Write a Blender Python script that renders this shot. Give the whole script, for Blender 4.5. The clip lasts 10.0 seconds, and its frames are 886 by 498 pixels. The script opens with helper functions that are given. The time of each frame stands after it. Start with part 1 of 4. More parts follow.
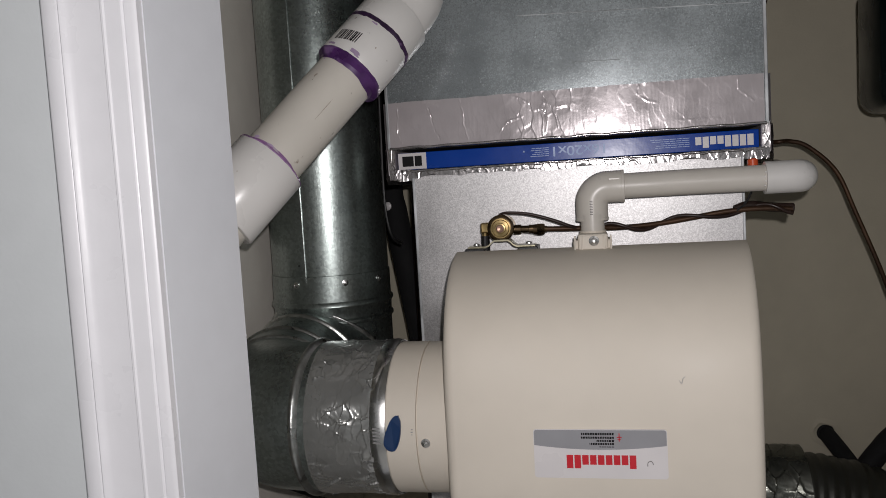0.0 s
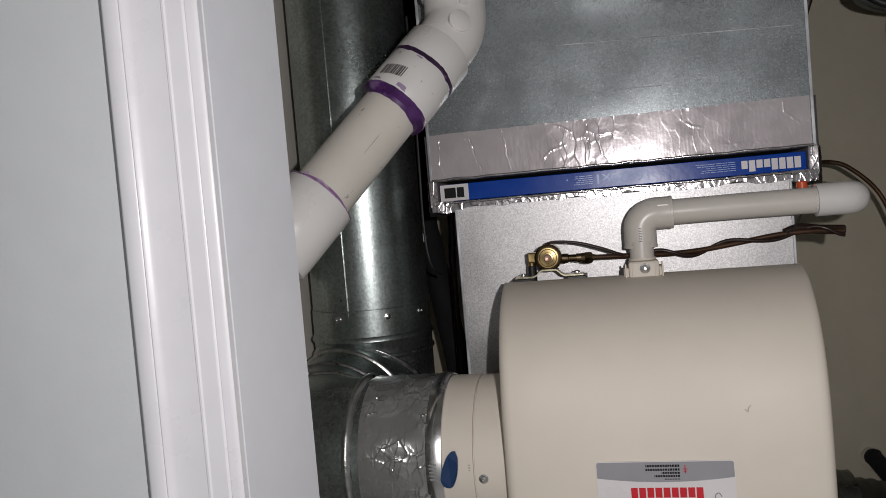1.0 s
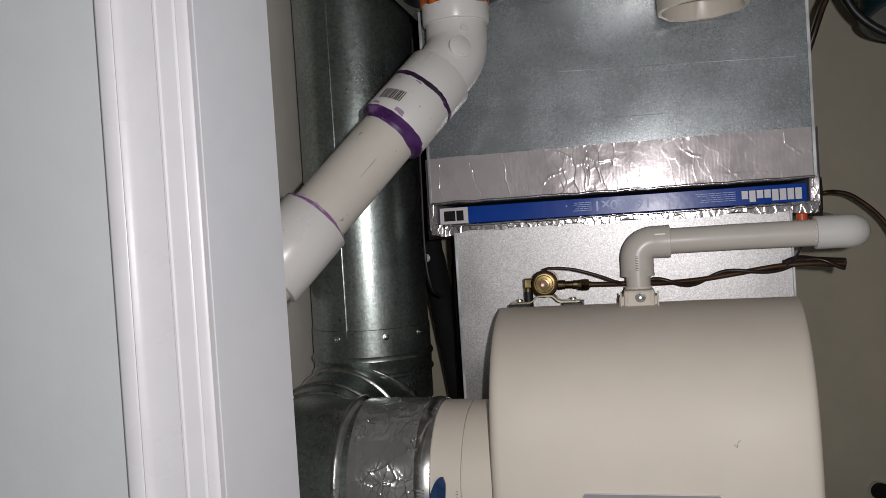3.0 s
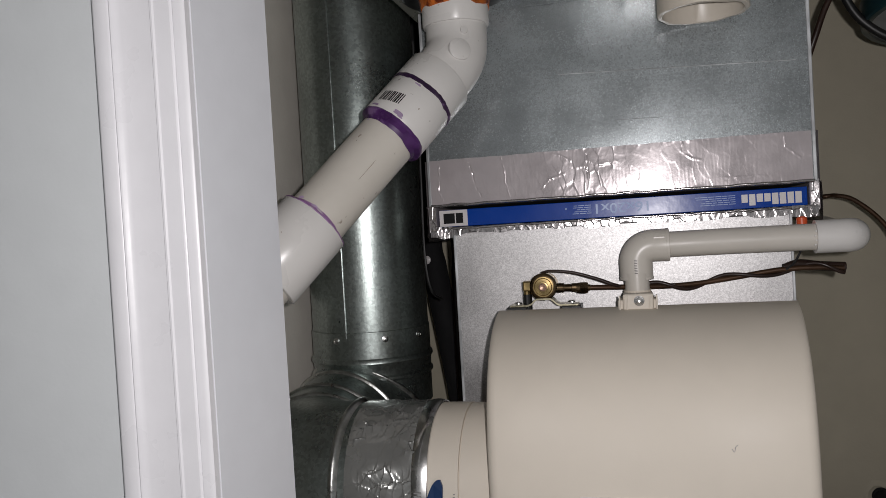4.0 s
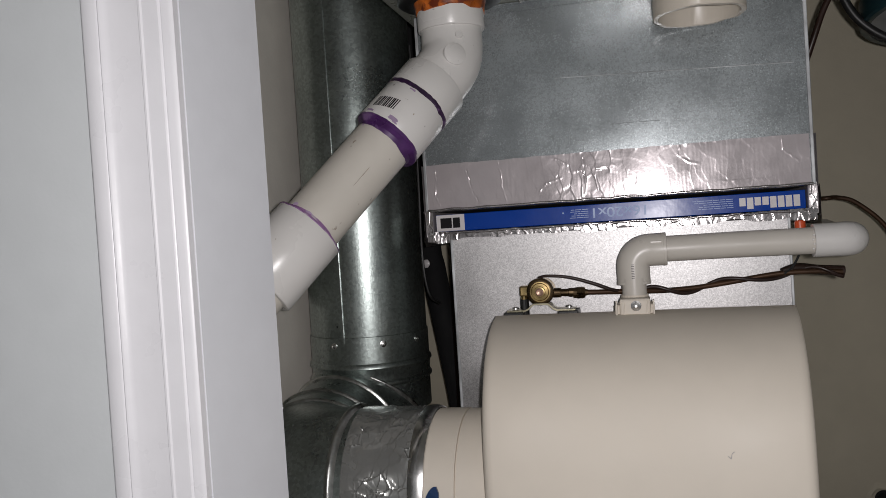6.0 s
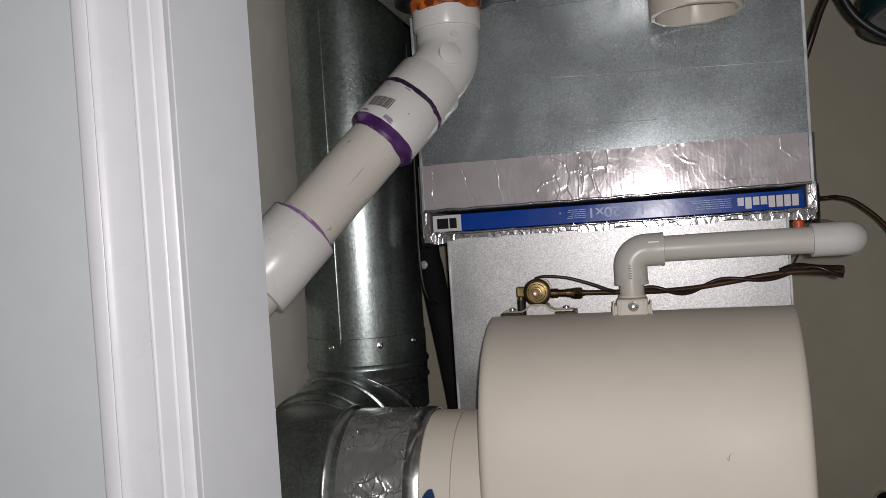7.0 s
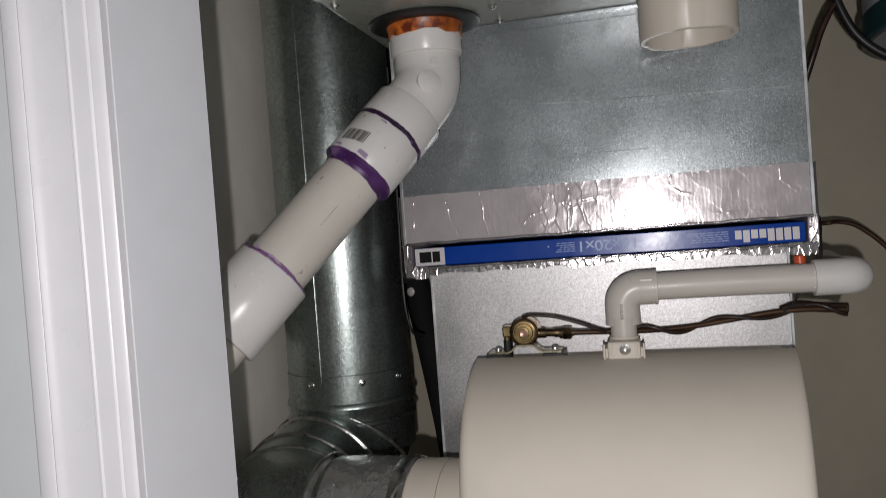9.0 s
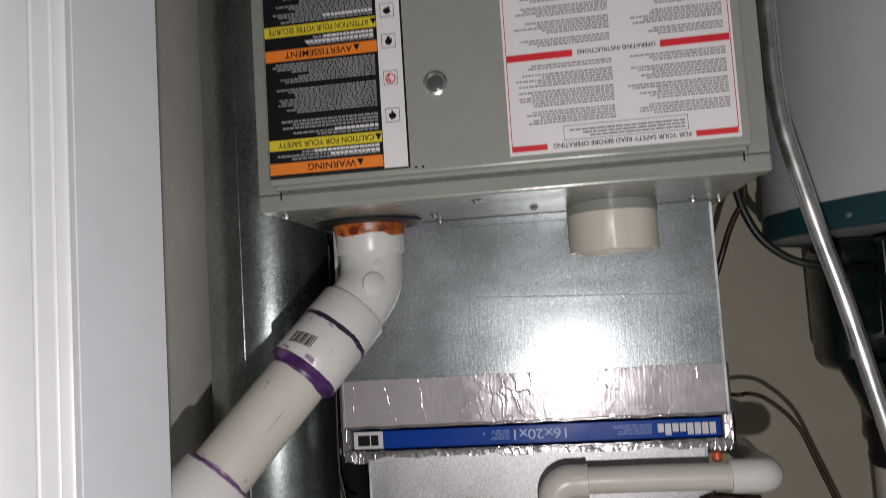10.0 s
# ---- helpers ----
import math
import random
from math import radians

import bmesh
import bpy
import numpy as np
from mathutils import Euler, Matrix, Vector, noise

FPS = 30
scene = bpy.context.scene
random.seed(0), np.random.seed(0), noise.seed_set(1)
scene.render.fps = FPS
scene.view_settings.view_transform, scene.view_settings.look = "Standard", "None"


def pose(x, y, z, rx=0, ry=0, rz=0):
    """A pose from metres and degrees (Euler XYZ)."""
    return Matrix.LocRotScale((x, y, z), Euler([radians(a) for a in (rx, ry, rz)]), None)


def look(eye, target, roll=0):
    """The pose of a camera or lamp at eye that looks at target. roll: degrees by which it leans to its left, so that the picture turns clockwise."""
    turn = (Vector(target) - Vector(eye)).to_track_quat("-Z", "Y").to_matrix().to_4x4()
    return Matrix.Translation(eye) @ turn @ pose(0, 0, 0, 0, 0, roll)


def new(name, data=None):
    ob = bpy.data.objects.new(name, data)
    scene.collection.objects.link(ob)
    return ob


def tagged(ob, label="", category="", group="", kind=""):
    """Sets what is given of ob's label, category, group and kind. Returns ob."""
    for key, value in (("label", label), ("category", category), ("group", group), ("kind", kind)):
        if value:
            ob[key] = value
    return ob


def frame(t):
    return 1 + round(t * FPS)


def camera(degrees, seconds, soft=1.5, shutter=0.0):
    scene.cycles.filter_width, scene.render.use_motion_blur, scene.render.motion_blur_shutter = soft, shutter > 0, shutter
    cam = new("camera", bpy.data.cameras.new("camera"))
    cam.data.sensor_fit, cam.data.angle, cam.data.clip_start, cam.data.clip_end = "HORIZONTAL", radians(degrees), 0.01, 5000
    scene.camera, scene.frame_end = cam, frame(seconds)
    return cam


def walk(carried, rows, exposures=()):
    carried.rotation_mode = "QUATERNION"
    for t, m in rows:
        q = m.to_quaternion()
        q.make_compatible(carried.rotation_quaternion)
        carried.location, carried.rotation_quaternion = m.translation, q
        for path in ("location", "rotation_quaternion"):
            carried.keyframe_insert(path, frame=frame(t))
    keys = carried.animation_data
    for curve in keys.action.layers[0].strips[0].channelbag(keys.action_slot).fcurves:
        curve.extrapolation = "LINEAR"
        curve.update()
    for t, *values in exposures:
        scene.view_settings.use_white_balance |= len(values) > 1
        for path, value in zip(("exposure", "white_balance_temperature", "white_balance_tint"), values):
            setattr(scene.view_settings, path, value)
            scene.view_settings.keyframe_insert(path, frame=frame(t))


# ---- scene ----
cam = camera(59.0, 10.0, soft=0.6, shutter=0.3)
PATH = [
    (0, (-0.032, 0.106, 1.343), (0.37, 2.059, 1.498), 176.6),
    (0.5, (-0.017, 0.105, 1.34), (0.393, 2.059, 1.451), 175.2),
    (1, (0.008, 0.104, 1.337), (0.43, 2.057, 1.418), 175.1),
    (1.5, (0.012, 0.106, 1.329), (0.447, 2.056, 1.397), 175.4),
    (2, (0.002, 0.104, 1.323), (0.453, 2.052, 1.378), 176.0),
    (2.5, (-0.01, 0.107, 1.328), (0.453, 2.052, 1.375), 176.2),
    (4, (-0.023, 0.11, 1.327), (0.457, 2.051, 1.366), -183.4),
    (4.5, (-0.022, 0.114, 1.325), (0.467, 2.053, 1.363), -183.6),
    (5, (-0.026, 0.115, 1.322), (0.463, 2.054, 1.363), 176.4),
    (5.5, (-0.029, 0.113, 1.321), (0.462, 2.052, 1.362), 176.4),
    (7, (-0.037, 0.122, 1.324), (0.462, 2.059, 1.357), 176.2),
    (7.5, (-0.031, 0.122, 1.325), (0.468, 2.059, 1.355), 176.3),
    (8, (-0.021, 0.125, 1.325), (0.478, 2.062, 1.36), 176.2),
    (8.5, (-0.038, 0.137, 1.32), (0.469, 2.071, 1.358), 176.0),
    (9, (-0.048, 0.171, 1.287), (0.454, 2.107, 1.322), 175.7),
    (9.2, (-0.042, 0.161, 1.254), (0.406, 2.11, 1.266), 175.2),
    (9.5, (-0.05, 0.153, 1.215), (0.294, 2.124, 1.212), 175.7),
    (9.7, (-0.046, 0.146, 1.184), (0.263, 2.122, 1.152), 175.9),
    (10, (-0.039, 0.13, 1.171), (0.241, 2.104, 1.012), 176.4),
]
walk(cam, [(t, look(eye, target, roll)) for t, eye, target, roll in PATH], [(0, 0.0), (8.5, 0.0), (9.2, 0.05), (9.6, 0.1), (10, 0.15)])

# ---- light: the torch beside the lens, and a dim hall behind ----
def lamp(name, kind, at, power, colour, size, label):
    data = bpy.data.lights.new(name, kind)
    data.energy, data.color = power, colour
    if kind == "AREA":
        data.size = size
    else:
        data.shadow_soft_size = size
    ob = new(name, data)
    ob.matrix_world = at
    return tagged(ob, label, "lamp")


lamp("torch_light", "POINT", pose(-0.052, 0.100, 1.318), 11.5, (1.0, 0.955, 0.96), 0.005, "small white torch light beside the camera lens")

world = bpy.data.worlds.new("world")
world.use_nodes = True
world.node_tree.nodes["Background"].inputs[0].default_value = (0.5, 0.55, 0.6, 1)
world.node_tree.nodes["Background"].inputs[1].default_value = 0.02
scene.world = world


# ---- materials ----
def material(name, colour, rough=0.5, metal=0.0, vary=0.1, scale=40.0, bump=0.0, bump_scale=200.0, rough_vary=0.1, spots=0.0, spot_colour=(0.1, 0.08, 0.06), spot_scale=25.0, stretch=(1, 1, 1), coat=0.0, spec=0.5):
    """A surface with coarse and fine mottling, uneven gloss, relief and, if asked for, stray stains."""
    m = bpy.data.materials.new(name)
    m.use_nodes = True
    t = m.node_tree
    n, link = t.nodes, t.links.new
    b = n["Principled BSDF"]
    co = n.new("ShaderNodeTexCoord")
    mp = n.new("ShaderNodeMapping")
    mp.inputs["Scale"].default_value = stretch
    link(co.outputs["Object"], mp.inputs["Vector"])

    def noise_at(s, detail=4.0):
        q = n.new("ShaderNodeTexNoise")
        q.inputs["Scale"].default_value, q.inputs["Detail"].default_value = s, detail
        link(mp.outputs[0], q.inputs["Vector"])
        return q.outputs["Fac"]

    def spread(v, lo, hi):
        r = n.new("ShaderNodeMapRange")
        r.inputs[1].default_value, r.inputs[2].default_value = 0.3, 0.7
        r.inputs[3].default_value, r.inputs[4].default_value = lo, hi
        link(v, r.inputs[0])
        return r.outputs[0]

    big, fine = noise_at(scale * 0.15), noise_at(scale)
    add = n.new("ShaderNodeMath")
    add.operation = "MULTIPLY"
    link(spread(big, 1 - vary, 1 + vary), add.inputs[0])
    link(spread(fine, 1 - vary * 0.6, 1 + vary * 0.6), add.inputs[1])
    mul = n.new("ShaderNodeVectorMath")
    mul.operation = "SCALE"
    mul.inputs[0].default_value = colour
    link(add.outputs[0], mul.inputs["Scale"])
    out = mul.outputs[0]
    if spots:
        mix = n.new("ShaderNodeMix")
        mix.data_type = "RGBA"
        r = n.new("ShaderNodeMapRange")
        r.inputs[1].default_value, r.inputs[2].default_value = 0.68 - spots, 0.74 - spots * 0.8
        link(noise_at(spot_scale, 6.0), r.inputs[0])
        link(r.outputs[0], mix.inputs[0])
        link(out, mix.inputs[6])
        mix.inputs[7].default_value = (*spot_colour, 1)
        out = mix.outputs[2]
    link(out, b.inputs["Base Color"])
    link(spread(noise_at(scale * 0.5), max(0.02, rough - rough_vary), min(1, rough + rough_vary)), b.inputs["Roughness"])
    b.inputs["Metallic"].default_value = metal
    b.inputs["Coat Weight"].default_value = coat
    b.inputs["Specular IOR Level"].default_value = spec
    if bump:
        bp = n.new("ShaderNodeBump")
        bp.inputs["Strength"].default_value, bp.inputs["Distance"].default_value = bump, 0.001
        link(noise_at(bump_scale, 3.0), bp.inputs["Height"])
        link(bp.outputs[0], b.inputs["Normal"])
    return m


def galvanised(name, base=0.5, rough=0.3, spangle=260.0, bump=0.12, tint=(0.93, 1.0, 0.98), contrast=1.0, coat=0.0, streak=(1, 1, 0.08), metal=1.0, specks=0.0):
    """Zinc-coated sheet: crystals of slightly different grey and gloss, with long dull smears."""
    m = bpy.data.materials.new(name)
    m.use_nodes = True
    t = m.node_tree
    n, link = t.nodes, t.links.new
    b = n["Principled BSDF"]
    co = n.new("ShaderNodeTexCoord")
    v = n.new("ShaderNodeTexVoronoi")
    v.inputs["Scale"].default_value = spangle
    link(co.outputs["Object"], v.inputs["Vector"])
    hue = n.new("ShaderNodeSeparateColor")
    link(v.outputs["Color"], hue.inputs[0])
    smear = n.new("ShaderNodeTexNoise")
    smear.inputs["Scale"].default_value, smear.inputs["Detail"].default_value = 11.0, 6.0
    link(co.outputs["Object"], smear.inputs["Vector"])
    grit = n.new("ShaderNodeTexNoise")
    grit.inputs["Scale"].default_value, grit.inputs["Detail"].default_value = 420.0, 3.0
    drawn = n.new("ShaderNodeMapping")
    drawn.inputs["Scale"].default_value = streak
    link(co.outputs["Object"], drawn.inputs["Vector"])
    link(drawn.outputs[0], grit.inputs["Vector"])
    b.inputs["Coat Weight"].default_value, b.inputs["Coat Roughness"].default_value = coat, 0.13

    def fitted(src, lo, hi, a=0.0, c=1.0):
        r = n.new("ShaderNodeMapRange")
        r.inputs[1].default_value, r.inputs[2].default_value = a, c
        r.inputs[3].default_value, r.inputs[4].default_value = lo, hi
        link(src, r.inputs[0])
        return r.outputs[0]

    def join(op, p, q):
        k = n.new("ShaderNodeMath")
        k.operation = op
        link(p, k.inputs[0])
        link(q, k.inputs[1])
        return k.outputs[0]

    dots = n.new("ShaderNodeTexVoronoi")
    dots.inputs["Scale"].default_value = 460.0
    link(co.outputs["Object"], dots.inputs["Vector"])
    zone = n.new("ShaderNodeTexNoise")
    zone.inputs["Scale"].default_value, zone.inputs["Detail"].default_value = 9.0, 3.0
    link(co.outputs["Object"], zone.inputs["Vector"])
    speck = join("MULTIPLY", fitted(dots.outputs["Distance"], 1.0, 0.0, 0.08, 0.30), fitted(zone.outputs["Fac"], 0.0, 1.0, 0.45, 0.62))
    shade = join("MULTIPLY", fitted(hue.outputs[0], 1 - 0.07 * contrast, 1 + 0.07 * contrast), join("ADD", fitted(smear.outputs["Fac"], 0.76, 1.16, 0.3, 0.7), fitted(speck, 0.0, specks * 0.6)))
    col = n.new("ShaderNodeVectorMath")
    col.operation = "SCALE"
    col.inputs[0].default_value = [base * c for c in tint]
    link(shade, col.inputs["Scale"])
    link(col.outputs[0], b.inputs["Base Color"])
    b.inputs["Metallic"].default_value = metal
    link(join("ADD", fitted(hue.outputs[1], rough - 0.02, rough + 0.03), fitted(smear.outputs["Fac"], -0.03, 0.06, 0.3, 0.7)), b.inputs["Roughness"])
    bp = n.new("ShaderNodeBump")
    bp.inputs["Strength"].default_value, bp.inputs["Distance"].default_value = bump, 0.0006
    link(join("ADD", join("ADD", grit.outputs["Fac"], fitted(hue.outputs[2], 0.0, 0.5)), fitted(speck, 0.0, specks * 0.9)), bp.inputs["Height"])
    link(bp.outputs[0], b.inputs["Normal"])
    return m


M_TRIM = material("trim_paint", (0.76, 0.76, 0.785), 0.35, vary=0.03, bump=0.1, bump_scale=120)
# White jamb paint, greyed by colour for the grazing light on it.
M_JAMB_SHADE = material("jamb_paint_shaded", (0.63, 0.645, 0.675), 0.4, vary=0.03, bump=0.1, bump_scale=150)
M_WALL = material("hall_wall_paint", (0.66, 0.69, 0.70), 0.7, vary=0.02, bump=0.1, bump_scale=260)
# Same closet paint twice; this one lightened for torchlight on the side wall.
M_CLOSET_LIT = material("closet_wall_paint_lit", (0.84, 0.795, 0.725), 0.75, vary=0.05, scale=30, bump=0.25, bump_scale=220)
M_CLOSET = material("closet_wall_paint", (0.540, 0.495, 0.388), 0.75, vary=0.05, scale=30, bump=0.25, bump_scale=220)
M_CEIL = material("ceiling_paint", (0.72, 0.72, 0.70), 0.85, vary=0.04, bump=0.3, bump_scale=160)
M_FLOOR = material("concrete_floor", (0.28, 0.27, 0.25), 0.75, vary=0.15, scale=25, bump=0.3)
M_ZINC = galvanised("galvanised_duct", 0.315, 0.25, 760, 0.10, (0.91, 1.0, 1.03), 3.0, 0.4, (1, 1, 0.12), 0.48, 1.1)
M_ZINC2 = galvanised("galvanised_plenum", 0.49, 0.44, 950, 0.05, (1.0, 0.985, 0.985), 3.0, 0.0, (1, 1, 1), 1.0, 0.3)
M_PIPEZ = galvanised("galvanised_round_pipe", 0.43, 0.30, 340, 0.14, (0.89, 1.0, 0.96), 2.5, 0.0, (1, 1, 0.3), 0.95, 0.4)
M_TAPE = material("foil_tape", (0.53, 0.485, 0.495), 0.19, 0.27, vary=0.05, scale=60, bump=0.06, bump_scale=160, rough_vary=0.05)
M_TAPE2 = material("foil_tape_elbow", (0.40, 0.405, 0.39), 0.24, 0.66, vary=0.12, scale=50, bump=0.08, bump_scale=200, rough_vary=0.06, coat=0.7)
M_FOIL = material("crumpled_foil", (0.50, 0.475, 0.475), 0.19, 0.92, vary=0.12, scale=90, bump=0.25, bump_scale=240, rough_vary=0.06)
M_CABINET = material("furnace_enamel", (0.275, 0.285, 0.25), 0.27, vary=0.03, bump=0.1, bump_scale=300, spots=0.0)
M_CREAM = material("humidifier_plastic", (0.71, 0.65, 0.56), 0.58, vary=0.03, scale=30, bump=0.05, bump_scale=500)
M_PVC = material("white_pvc", (0.66, 0.625, 0.56), 0.36, vary=0.05, scale=30, bump=0.06, spots=-0.015, spot_colour=(0.3, 0.25, 0.2), spot_scale=75)
M_PVCW = material("white_fitting", (0.72, 0.705, 0.68), 0.33, vary=0.03, scale=30, bump=0.06, spots=-0.03, spot_colour=(0.3, 0.27, 0.25), spot_scale=90)
M_DRAIN = material("drain_pvc", (0.64, 0.605, 0.548), 0.35, vary=0.03, scale=30)
M_STUB = material("intake_pvc", (0.66, 0.605, 0.52), 0.35, vary=0.04, scale=20)
M_PURPLE = material("purple_primer", (0.075, 0.022, 0.12), 0.35, vary=0.5, scale=70, spots=0.10, spot_colour=(0.20, 0.11, 0.26), spot_scale=55)
M_PURPLED = material("dark_purple_primer", (0.032, 0.012, 0.045), 0.35, vary=0.5, scale=80, spots=0.08, spot_colour=(0.16, 0.09, 0.20), spot_scale=60)
M_PURPLE2 = material("thin_purple_primer", (0.19, 0.10, 0.215), 0.4, vary=0.5, scale=90, spots=0.08, spot_colour=(0.45, 0.38, 0.45), spot_scale=70)
M_ORANGE = material("orange_sealant", (0.50, 0.125, 0.02), 0.35, vary=0.5, scale=90, bump=0.6, bump_scale=90, spots=0.17, spot_colour=(0.16, 0.03, 0.01), spot_scale=70)
M_BLACK = material("black_rubber", (0.012, 0.012, 0.012), 0.45, vary=0.2, bump=0.15)
M_FOAM = material("black_pipe_foam", (0.006, 0.006, 0.007), 0.9, vary=0.2, bump=0.3)
M_BROWN = material("brown_cable", (0.028, 0.014, 0.010), 0.4, vary=0.25, scale=60)
M_COPPER = material("dull_copper", (0.075, 0.040, 0.022), 0.38, 0.5, vary=0.35, scale=50)
M_BRASS = material("brass", (0.56, 0.41, 0.19), 0.25, 1.0, vary=0.12, scale=120)
M_YZINC = material("yellow_zinc", (0.38, 0.35, 0.25), 0.3, 1.0, vary=0.12, scale=120)
M_BRONZE = material("dark_bronze", (0.17, 0.12, 0.07), 0.3, 1.0, vary=0.15, scale=120)
M_STEEL = material("zinc_screw", (0.66, 0.65, 0.63), 0.25, 1.0, vary=0.1, scale=300)
M_RED = material("orange_red_plastic", (0.70, 0.10, 0.03), 0.4, vary=0.05)
M_BLUE = material("blue_card", (0.002, 0.052, 0.35), 0.22, vary=0.05, bump=0.12, bump_scale=55, rough_vary=0.06, spec=0.24)
M_PALEBLUE = material("pale_blue_ink", (0.31, 0.43, 0.72), 0.35, vary=0.05)
M_INK = material("black_ink", (0.008, 0.008, 0.009), 0.4, vary=0.1, spec=0.2)
M_WHITE = material("white_label", (0.74, 0.71, 0.71), 0.35, vary=0.03)
M_GREYINK = material("grey_ink", (0.30, 0.30, 0.30), 0.5, vary=0.15, scale=300, spec=0.2)
M_BEAD = material("bright_zinc", (0.50, 0.51, 0.49), 0.34, 1.0, vary=0.35, scale=110, bump=0.35, bump_scale=300)
M_BAND = material("polished_steel_band", (0.62, 0.62, 0.61), 0.26, 1.0, vary=0.2, scale=60, bump=0.1, bump_scale=120)
# Bright tone put into creases and corner seams as the glint they catch.
M_GLINT = material("crease_seam_glint", (0.52, 0.54, 0.55), 0.45, 0.4, vary=0.5, scale=40)
M_COPPERN = material("pink_copper_nut", (0.62, 0.40, 0.30), 0.35, 0.8, vary=0.2, scale=150)
M_SMEAR = material("dried_primer_smear", (0.36, 0.27, 0.40), 0.4, vary=0.4, scale=120)
M_GRIME = material("brown_grime", (0.40, 0.34, 0.28), 0.6, vary=0.4, scale=150)
M_SMALLINK = material("small_print", (0.13, 0.12, 0.12), 0.5, vary=0.2, scale=300)
M_REDINK = material("red_ink", (0.62, 0.022, 0.035), 0.4, vary=0.08)
M_YELLOW = material("yellow_ink", (0.66, 0.54, 0.03), 0.4, vary=0.06)
M_ORANGEINK = material("orange_ink", (0.80, 0.21, 0.02), 0.4, vary=0.05)
M_SILVER = material("silver_label", (0.36, 0.36, 0.38), 0.35, 0.2, vary=0.05)
M_LEVER = material("blue_lever", (0.012, 0.04, 0.12), 0.35, vary=0.1)
M_JACKET = material("heater_jacket", (0.50, 0.52, 0.53), 0.38, vary=0.03, bump=0.1)
M_TEAL = material("teal_rim", (0.010, 0.045, 0.055), 0.35, vary=0.1)
M_BLOWER = material("black_blower", (0.006, 0.012, 0.013), 0.22, vary=0.15)
M_TUBE = material("satin_aluminium_tube", (0.55, 0.54, 0.52), 0.3, 1.0, vary=0.1, scale=80)
# Two foils much darker than the other tapes.
M_DARKFOIL = material("dark_tape_foil", (0.16, 0.165, 0.145), 0.3, 0.8, vary=0.4, scale=50, bump=0.3, bump_scale=120)
M_FLEXFOIL = material("dark_flexible_foil", (0.055, 0.056, 0.048), 0.45, 0.5, vary=0.25, scale=30, bump=0.3, bump_scale=90)
M_GLASS = material("sight_glass", (0.10, 0.095, 0.095), 0.25, 0.0, vary=0.3, scale=60)
# Near-black for scuffs, and for shade painted into notches, slot and hole.
M_DARK = material("gap_shade_and_scuff", (0.008, 0.008, 0.008), 0.9)


# ---- building helpers ----
def part(name, bm, mat, parent=None, label="", smooth=False):
    me = bpy.data.meshes.new(name)
    bmesh.ops.recalc_face_normals(bm, faces=bm.faces)
    for f in bm.faces:
        f.smooth = smooth
    if smooth:
        for e in bm.edges:
            e.smooth = len(e.link_faces) == 2 and e.calc_face_angle(0) < 0.66
    bm.to_mesh(me)
    bm.free()
    me.materials.append(mat)
    ob = new(name, me)
    if parent:
        ob.parent = parent
        ob.matrix_parent_inverse = parent.matrix_world.inverted()
    if label:
        ob["label"] = label
    return ob


def thing(name, at, label, category, group="", kind=""):
    e = new(name)
    e.location = at
    e.empty_display_size = 0.05
    e.matrix_world = Matrix.Translation(at)
    return tagged(e, label, category, group, kind)


def box(lo, hi, bevel=0.0, seg=2):
    bm = bmesh.new()
    bmesh.ops.create_cube(bm, size=1)
    lo, hi = Vector(lo), Vector(hi)
    for v in bm.verts:
        v.co = Vector([(lo[i] + hi[i]) / 2 + v.co[i] * (hi[i] - lo[i]) for i in range(3)])
    if bevel:
        bmesh.ops.bevel(bm, geom=bm.edges[:], offset=bevel, segments=seg, profile=0.5, affect="EDGES")
    return bm


def merge(*parts):
    bm = parts[0]
    for p in parts[1:]:
        me = bpy.data.meshes.new("m")
        p.to_mesh(me)
        p.free()
        bm.from_mesh(me)
        bpy.data.meshes.remove(me)
    return bm


def axis_to(direction):
    return Vector(direction).to_track_quat("Z", "Y").to_matrix().to_4x4()


def lathe(profile, at, direction=(0, 0, 1), seg=40):
    """Turns (radius, height) pairs about an axis."""
    bm = bmesh.new()
    m = Matrix.Translation(at) @ axis_to(direction)
    rings = []
    for r, h in profile:
        if r < 1e-6:
            rings.append([bm.verts.new(m @ Vector((0, 0, h)))])
        else:
            rings.append([bm.verts.new(m @ Vector((r * math.cos(2 * math.pi * i / seg), r * math.sin(2 * math.pi * i / seg), h))) for i in range(seg)])
    for a, b in zip(rings, rings[1:]):
        for i in range(seg):
            j = (i + 1) % seg
            q = [a[i % len(a)], a[j % len(a)], b[j % len(b)], b[i % len(b)]]
            u = []
            for v in q:
                if v not in u:
                    u.append(v)
            if len(u) > 2:
                bm.faces.new(u)
    return bm


def spline(points, steps=10):
    """A smooth line through the points (Catmull-Rom)."""
    p = [Vector(q) for q in points]
    p = [2 * p[0] - p[1]] + p + [2 * p[-1] - p[-2]]
    out = []
    for i in range(1, len(p) - 2):
        for k in range(steps):
            t = k / steps
            a, b, c, d = p[i - 1:i + 3]
            out.append(0.5 * (2 * b + (c - a) * t + (2 * a - 5 * b + 4 * c - d) * t * t + (3 * b - a - 3 * c + d) * t ** 3))
    return out + [p[-2]]


def bezier(a, b, c, d, steps=24):
    a, b, c, d = map(Vector, (a, b, c, d))
    return [a * (1 - t) ** 3 + 3 * b * t * (1 - t) ** 2 + 3 * c * t * t * (1 - t) + d * t ** 3 for t in (i / steps for i in range(steps + 1))]


